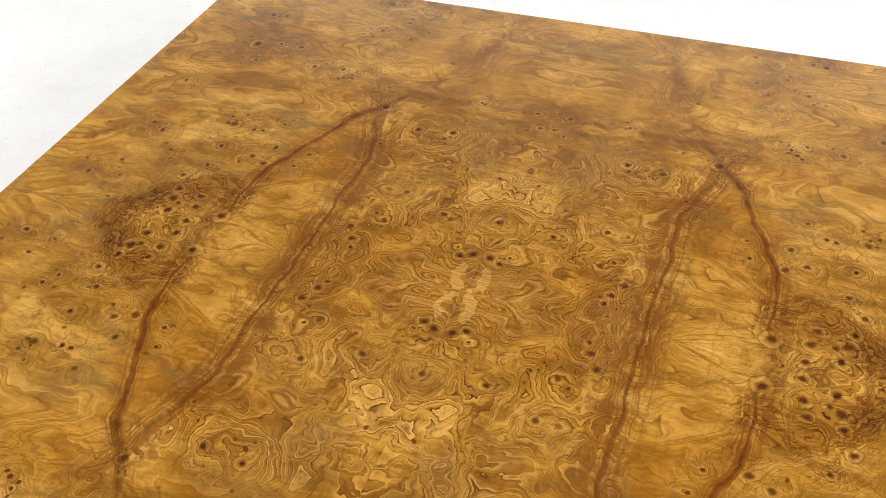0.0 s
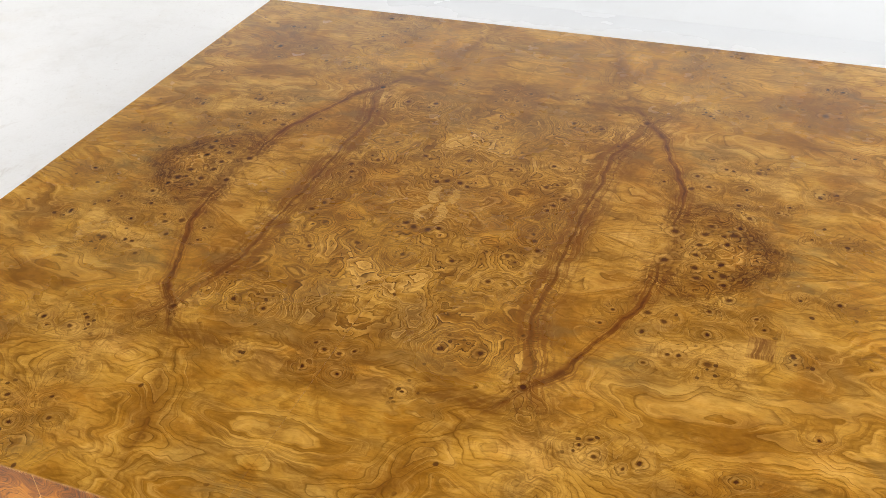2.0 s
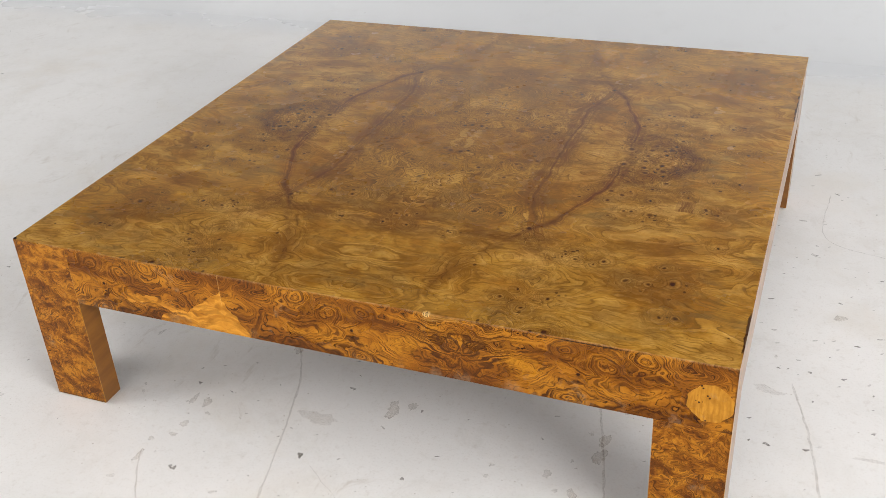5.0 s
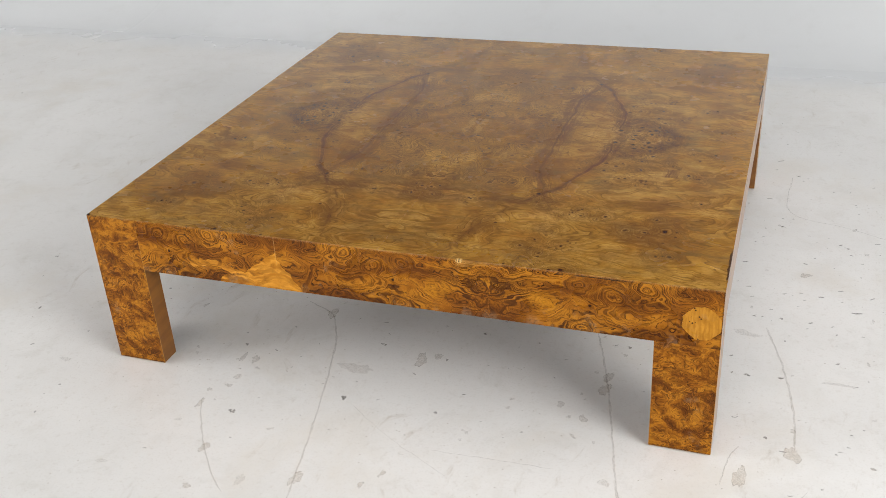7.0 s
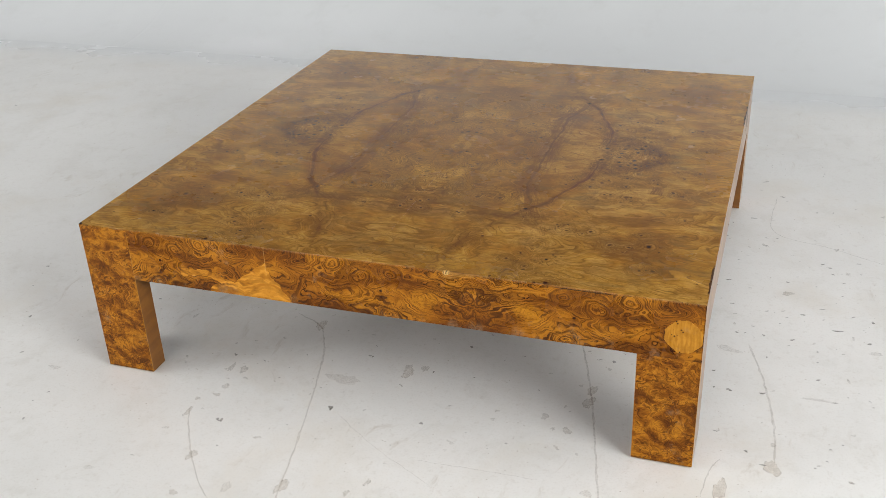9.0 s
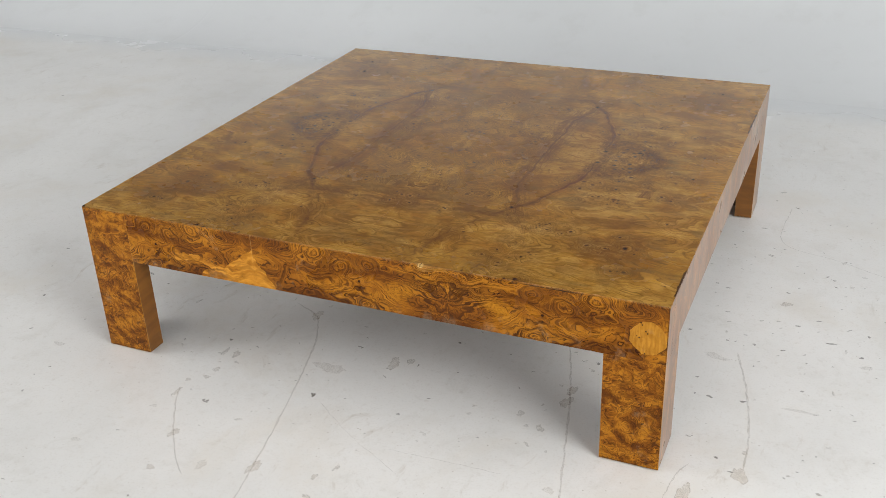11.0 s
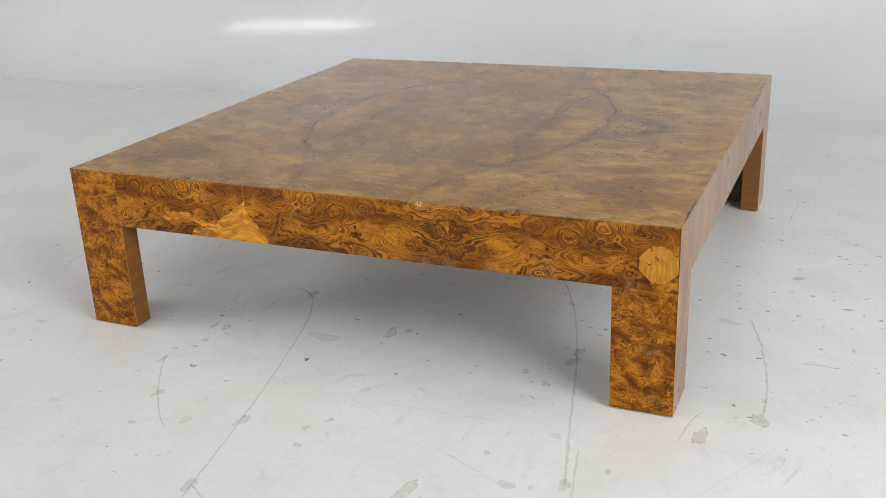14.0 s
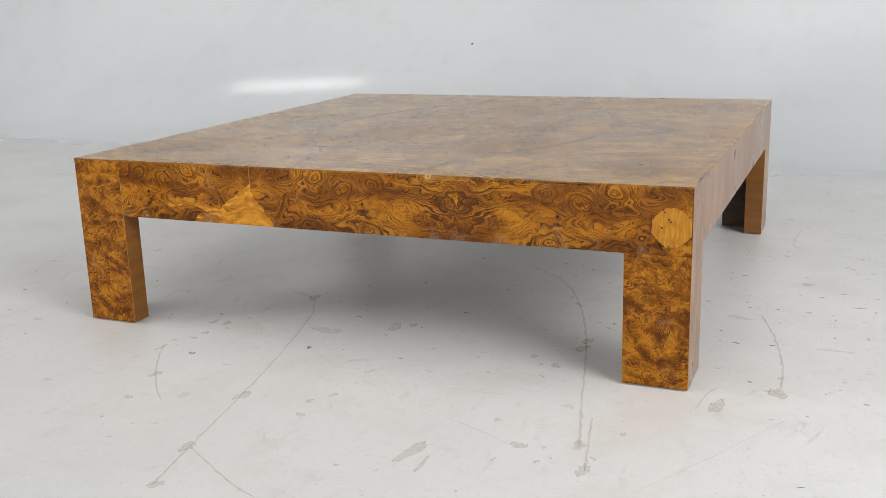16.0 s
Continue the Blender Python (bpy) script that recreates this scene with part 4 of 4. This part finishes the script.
def ribbon(bm, points, width, z):
    path = smooth_path(points)
    rows = []
    for i, p in enumerate(path):
        d = (path[min(i + 1, len(path) - 1)] - path[max(i - 1, 0)]).normalized()
        side = Vector((-d.y, d.x, 0))
        w = width * (0.55 + 0.9 * abs(noise.noise(p * 40))) * (0.35 if i in (0, len(path) - 1) else 1)
        j = side * 0.0025 * noise.noise(p * 60)
        rows.append((bm.verts.new(p + j + side * w / 2 + Vector((0, 0, z))), bm.verts.new(p + j - side * w / 2 + Vector((0, 0, z)))))
    for a, b in zip(rows, rows[1:]):
        bm.faces.new((a[0], a[1], b[1], b[0]))


def blot(bm, rng, x, y, rx, ry, turn, z, rag=0.35, slot=0, n=14, rim=None):
    """A ragged flat patch, with a chipped rim round it where one is wanted."""
    inner, outer = [], []
    c, s = math.cos(turn), math.sin(turn)
    phase = [rng.uniform(0, 6.28) for _ in range(3)]
    for i in range(n):
        a = 2 * math.pi * i / n
        k = 1 + rag * (0.5 * math.sin(2 * a + phase[0]) + 0.4 * math.sin(3 * a + phase[1]) + 0.3 * math.sin(7 * a + phase[2]) + 0.35 * rng.uniform(-1, 1))
        for ring, grow in ((inner, 1.0), (outer, 1.0 + rng.uniform(0.03, 0.17))):
            px, py = rx * k * grow * math.cos(a), ry * k * grow * math.sin(a)
            if ring is inner or rim is not None:
                ring.append(bm.verts.new((x + c * px - s * py, y + s * px + c * py, z)))
    bm.faces.new(inner).material_index = slot
    if rim is not None:
        for i in range(n):
            j = (i + 1) % n
            bm.faces.new((inner[i], outer[i], outer[j], inner[j])).material_index = rim


SCRATCHES = [
    ([(-0.324, 0.315), (-0.253, 0.281), (-0.217, 0.228), (-0.182, 0.142), (-0.129, -0.056), (-0.087, -0.242), (-0.045, -0.457), (-0.018, -0.586)], 0.0050),
    ([(-0.045, -0.457), (0.074, -0.532), (0.142, -0.564)], 0.0045),
    ([(0.137, 0.684), (0.257, 0.567), (0.343, 0.393), (0.413, 0.175), (0.471, -0.069), (0.518, -0.259)], 0.0055),
    ([(0.51, -0.153), (0.547, -0.336)], 0.0055),
    ([(0.707, 0.457), (0.744, 0.332), (0.77, 0.198), (0.778, 0.109), (0.779, 0.058)], 0.0055),
    ([(-0.379, -0.087), (-0.351, -0.139), (-0.298, -0.217), (-0.241, -0.286), (-0.199, -0.326)], 0.0045),
    ([(0.733, 1.262), (0.735, 1.039), (0.877, 0.975), (1.008, 0.914)], 0.0026),
    ([(0.133, -0.119), (0.26, -0.113), (0.368, -0.11)], 0.0014),
    ([(0.289, -0.23), (0.37, -0.264), (0.422, -0.293)], 0.0020),
    ([(0.659, -0.073), (0.666, 0.001), (0.683, 0.044)], 0.0035),
    ([(0.631, -0.368), (0.715, -0.219), (0.805, -0.051)], 0.0012),
    ([(-0.066, -0.028), (0.039, -0.102), (0.183, -0.18)], 0.0012),
]
bm = bmesh.new()
for points, width in SCRATCHES:
    ribbon(bm, points, width * 0.95, 0.0003)
tagged(mesh_object("floor_scratches", bm, MAT_SCRATCH), "faint grey-brown scratches across the white floor", "scratches", kind="stuff")

# chips of lifted paint, each with a darker broken rim: x, y and half sizes across and along
CHIPS_LEFT = [
    (-0.247, 0.280, 0.012, 0.019), (-0.336, 0.066, 0.009, 0.012), (-0.366, 0.067, 0.006, 0.013), (-0.343, -0.001, 0.009, 0.008),
    (-0.346, -0.034, 0.007, 0.006), (-0.379, -0.057, 0.006, 0.005), (-0.374, -0.103, 0.005, 0.016), (-0.292, -0.224, 0.008, 0.016),
    (-0.081, -0.258, 0.010, 0.021), (0.017, 0.155, 0.013, 0.022), (0.048, 0.176, 0.007, 0.012), (-0.268, -0.330, 0.009, 0.006),
    (0.042, -0.242, 0.006, 0.007), (-0.047, -0.459, 0.010, 0.018), (-0.016, -0.578, 0.010, 0.012), (0.057, -0.297, 0.008, 0.007)]
CHIPS_RIGHT = [
    (0.413, 0.150, 0.011, 0.020), (0.412, 0.192, 0.008, 0.020), (0.338, 0.081, 0.008, 0.008), (0.389, 0.047, 0.008, 0.010),
    (0.776, 0.042, 0.013, 0.023), (0.690, -0.042, 0.011, 0.030), (0.775, 0.111, 0.006, 0.005), (0.432, 0.279, 0.004, 0.005),
    (0.286, -0.359, 0.012, 0.036), (0.318, -0.393, 0.004, 0.023), (0.432, -0.287, 0.012, 0.011), (0.517, -0.257, 0.008, 0.016),
    (0.544, -0.334, 0.009, 0.019), (0.473, -0.330, 0.004, 0.005), (0.571, -0.199, 0.005, 0.006), (0.782, 0.708, 0.012, 0.010)]
# rubbed patches without an edge
RUBBED = [
    (-0.109, 0.092, 0.036, 0.016), (-0.180, -0.289, 0.009, 0.014), (-0.465, -0.313, 0.010, 0.006), (-0.754, -0.041, 0.013, 0.007),
    (-0.389, -0.163, 0.007, 0.005), (0.462, -0.122, 0.010, 0.009), (0.920, 0.182, 0.004, 0.004), (0.666, 0.427, 0.025, 0.010),
    (0.857, 0.283, 0.030, 0.005), (0.970, 0.489, 0.014, 0.007), (0.239, 0.043, 0.005, 0.004)]
rng = random.Random(5)
bm = bmesh.new()
for x, y, rx, ry in CHIPS_LEFT + CHIPS_RIGHT:
    blot(bm, rng, x, y, rx * 0.9, ry * 0.9, rng.uniform(-0.25, 0.25), 0.0005, 0.36, 0, 30, 1)
for x, y, rx, ry in RUBBED:
    blot(bm, rng, x, y, rx, ry, rng.uniform(-0.25, 0.25), 0.0005, 0.36, 2, 24)
# smaller chips strewn where feet and trolleys have passed
for _ in range(64):
    if rng.random() < 0.6:
        x, y = rng.gauss(-0.05, 0.38), rng.gauss(-0.05, 0.34)
    else:
        x, y = rng.gauss(0.95, 0.25), rng.gauss(0.70, 0.45)
    r = rng.uniform(0.0018, 0.0046)
    blot(bm, rng, x, y, r * rng.uniform(1.0, 2.4), r, rng.uniform(0, 3.1), 0.0005, 0.6, 2 if rng.random() < 0.4 else 0, 14, None if rng.random() < 0.35 else 1)
tagged(mesh_object("floor_stains", bm, [MAT_STAIN, MAT_RIM, MAT_FAINT]), "small ragged grey-brown chips in the white floor paint", "stains", kind="stuff")

rng = random.Random(11)
bm = bmesh.new()
DARK_FLECKS = [
    (-0.092, -0.011, 0.008, 0.010), (-0.293, -0.111, 0.007, 0.006), (0.070, 0.168, 0.004, 0.005), (-0.382, 0.114, 0.006, 0.006),
    (-0.080, 0.189, 0.004, 0.004), (-0.705, -0.125, 0.004, 0.004), (-0.694, -0.219, 0.004, 0.004), (-0.956, 0.129, 0.006, 0.006),
    (0.436, 0.310, 0.006, 0.006), (0.650, 0.274, 0.003, 0.004), (0.854, 0.355, 0.005, 0.004), (0.746, 0.277, 0.007, 0.005),
    (0.727, 0.079, 0.005, 0.005), (0.748, 0.415, 0.003, 0.004), (0.969, 0.620, 0.004, 0.007), (0.818, 0.616, 0.008, 0.004),
    (0.798, 0.500, 0.007, 0.004), (0.737, 0.503, 0.005, 0.005), (0.489, -0.312, 0.003, 0.003), (-0.255, -0.412, 0.004, 0.003)]
DARK_SPOTS = [(0.86, 0.879), (-1.083, 0.359), (-0.301, -0.109), (0.641, 0.742), (0.78, 0.764), (0.68, 0.272), (-0.087, 0.191), (0.959, 0.526), (0.105, -0.009), (0.877, 0.864)]
for x, y, rx, ry in DARK_FLECKS:
    blot(bm, rng, x, y, rx * 0.7, ry * 0.7, rng.uniform(-0.4, 0.4), 0.0005, 0.55, 0, 12)
for x, y in DARK_SPOTS:
    blot(bm, rng, x, y, rng.uniform(0.003, 0.006), rng.uniform(0.002, 0.004), rng.uniform(-0.6, 0.6), 0.0005, 0.4, 0, 9)
for _ in range(420):
    if rng.random() < 0.45:
        x, y = rng.gauss(0.95, 0.28), rng.gauss(0.75, 0.45)
    elif rng.random() < 0.65:
        x, y = rng.gauss(0.0, 0.42), rng.gauss(0.45, 0.45)
    else:
        x, y = rng.uniform(-2.6, 2.0), rng.uniform(-1.0, 2.0)
    r = rng.uniform(0.0007, 0.0019) * (1.8 if rng.random() < 0.10 else 1)
    blot(bm, rng, x, y, r * rng.uniform(1.0, 3.6), r, rng.gauss(0.1, 0.5), 0.0005, 0.4, 0 if rng.random() < 0.36 else 1, 7)
tagged(mesh_object("floor_flecks", bm, [MAT_FLECK, MAT_RIM]), "scattered dark flecks and grit on the white floor", "flecks", kind="stuff")
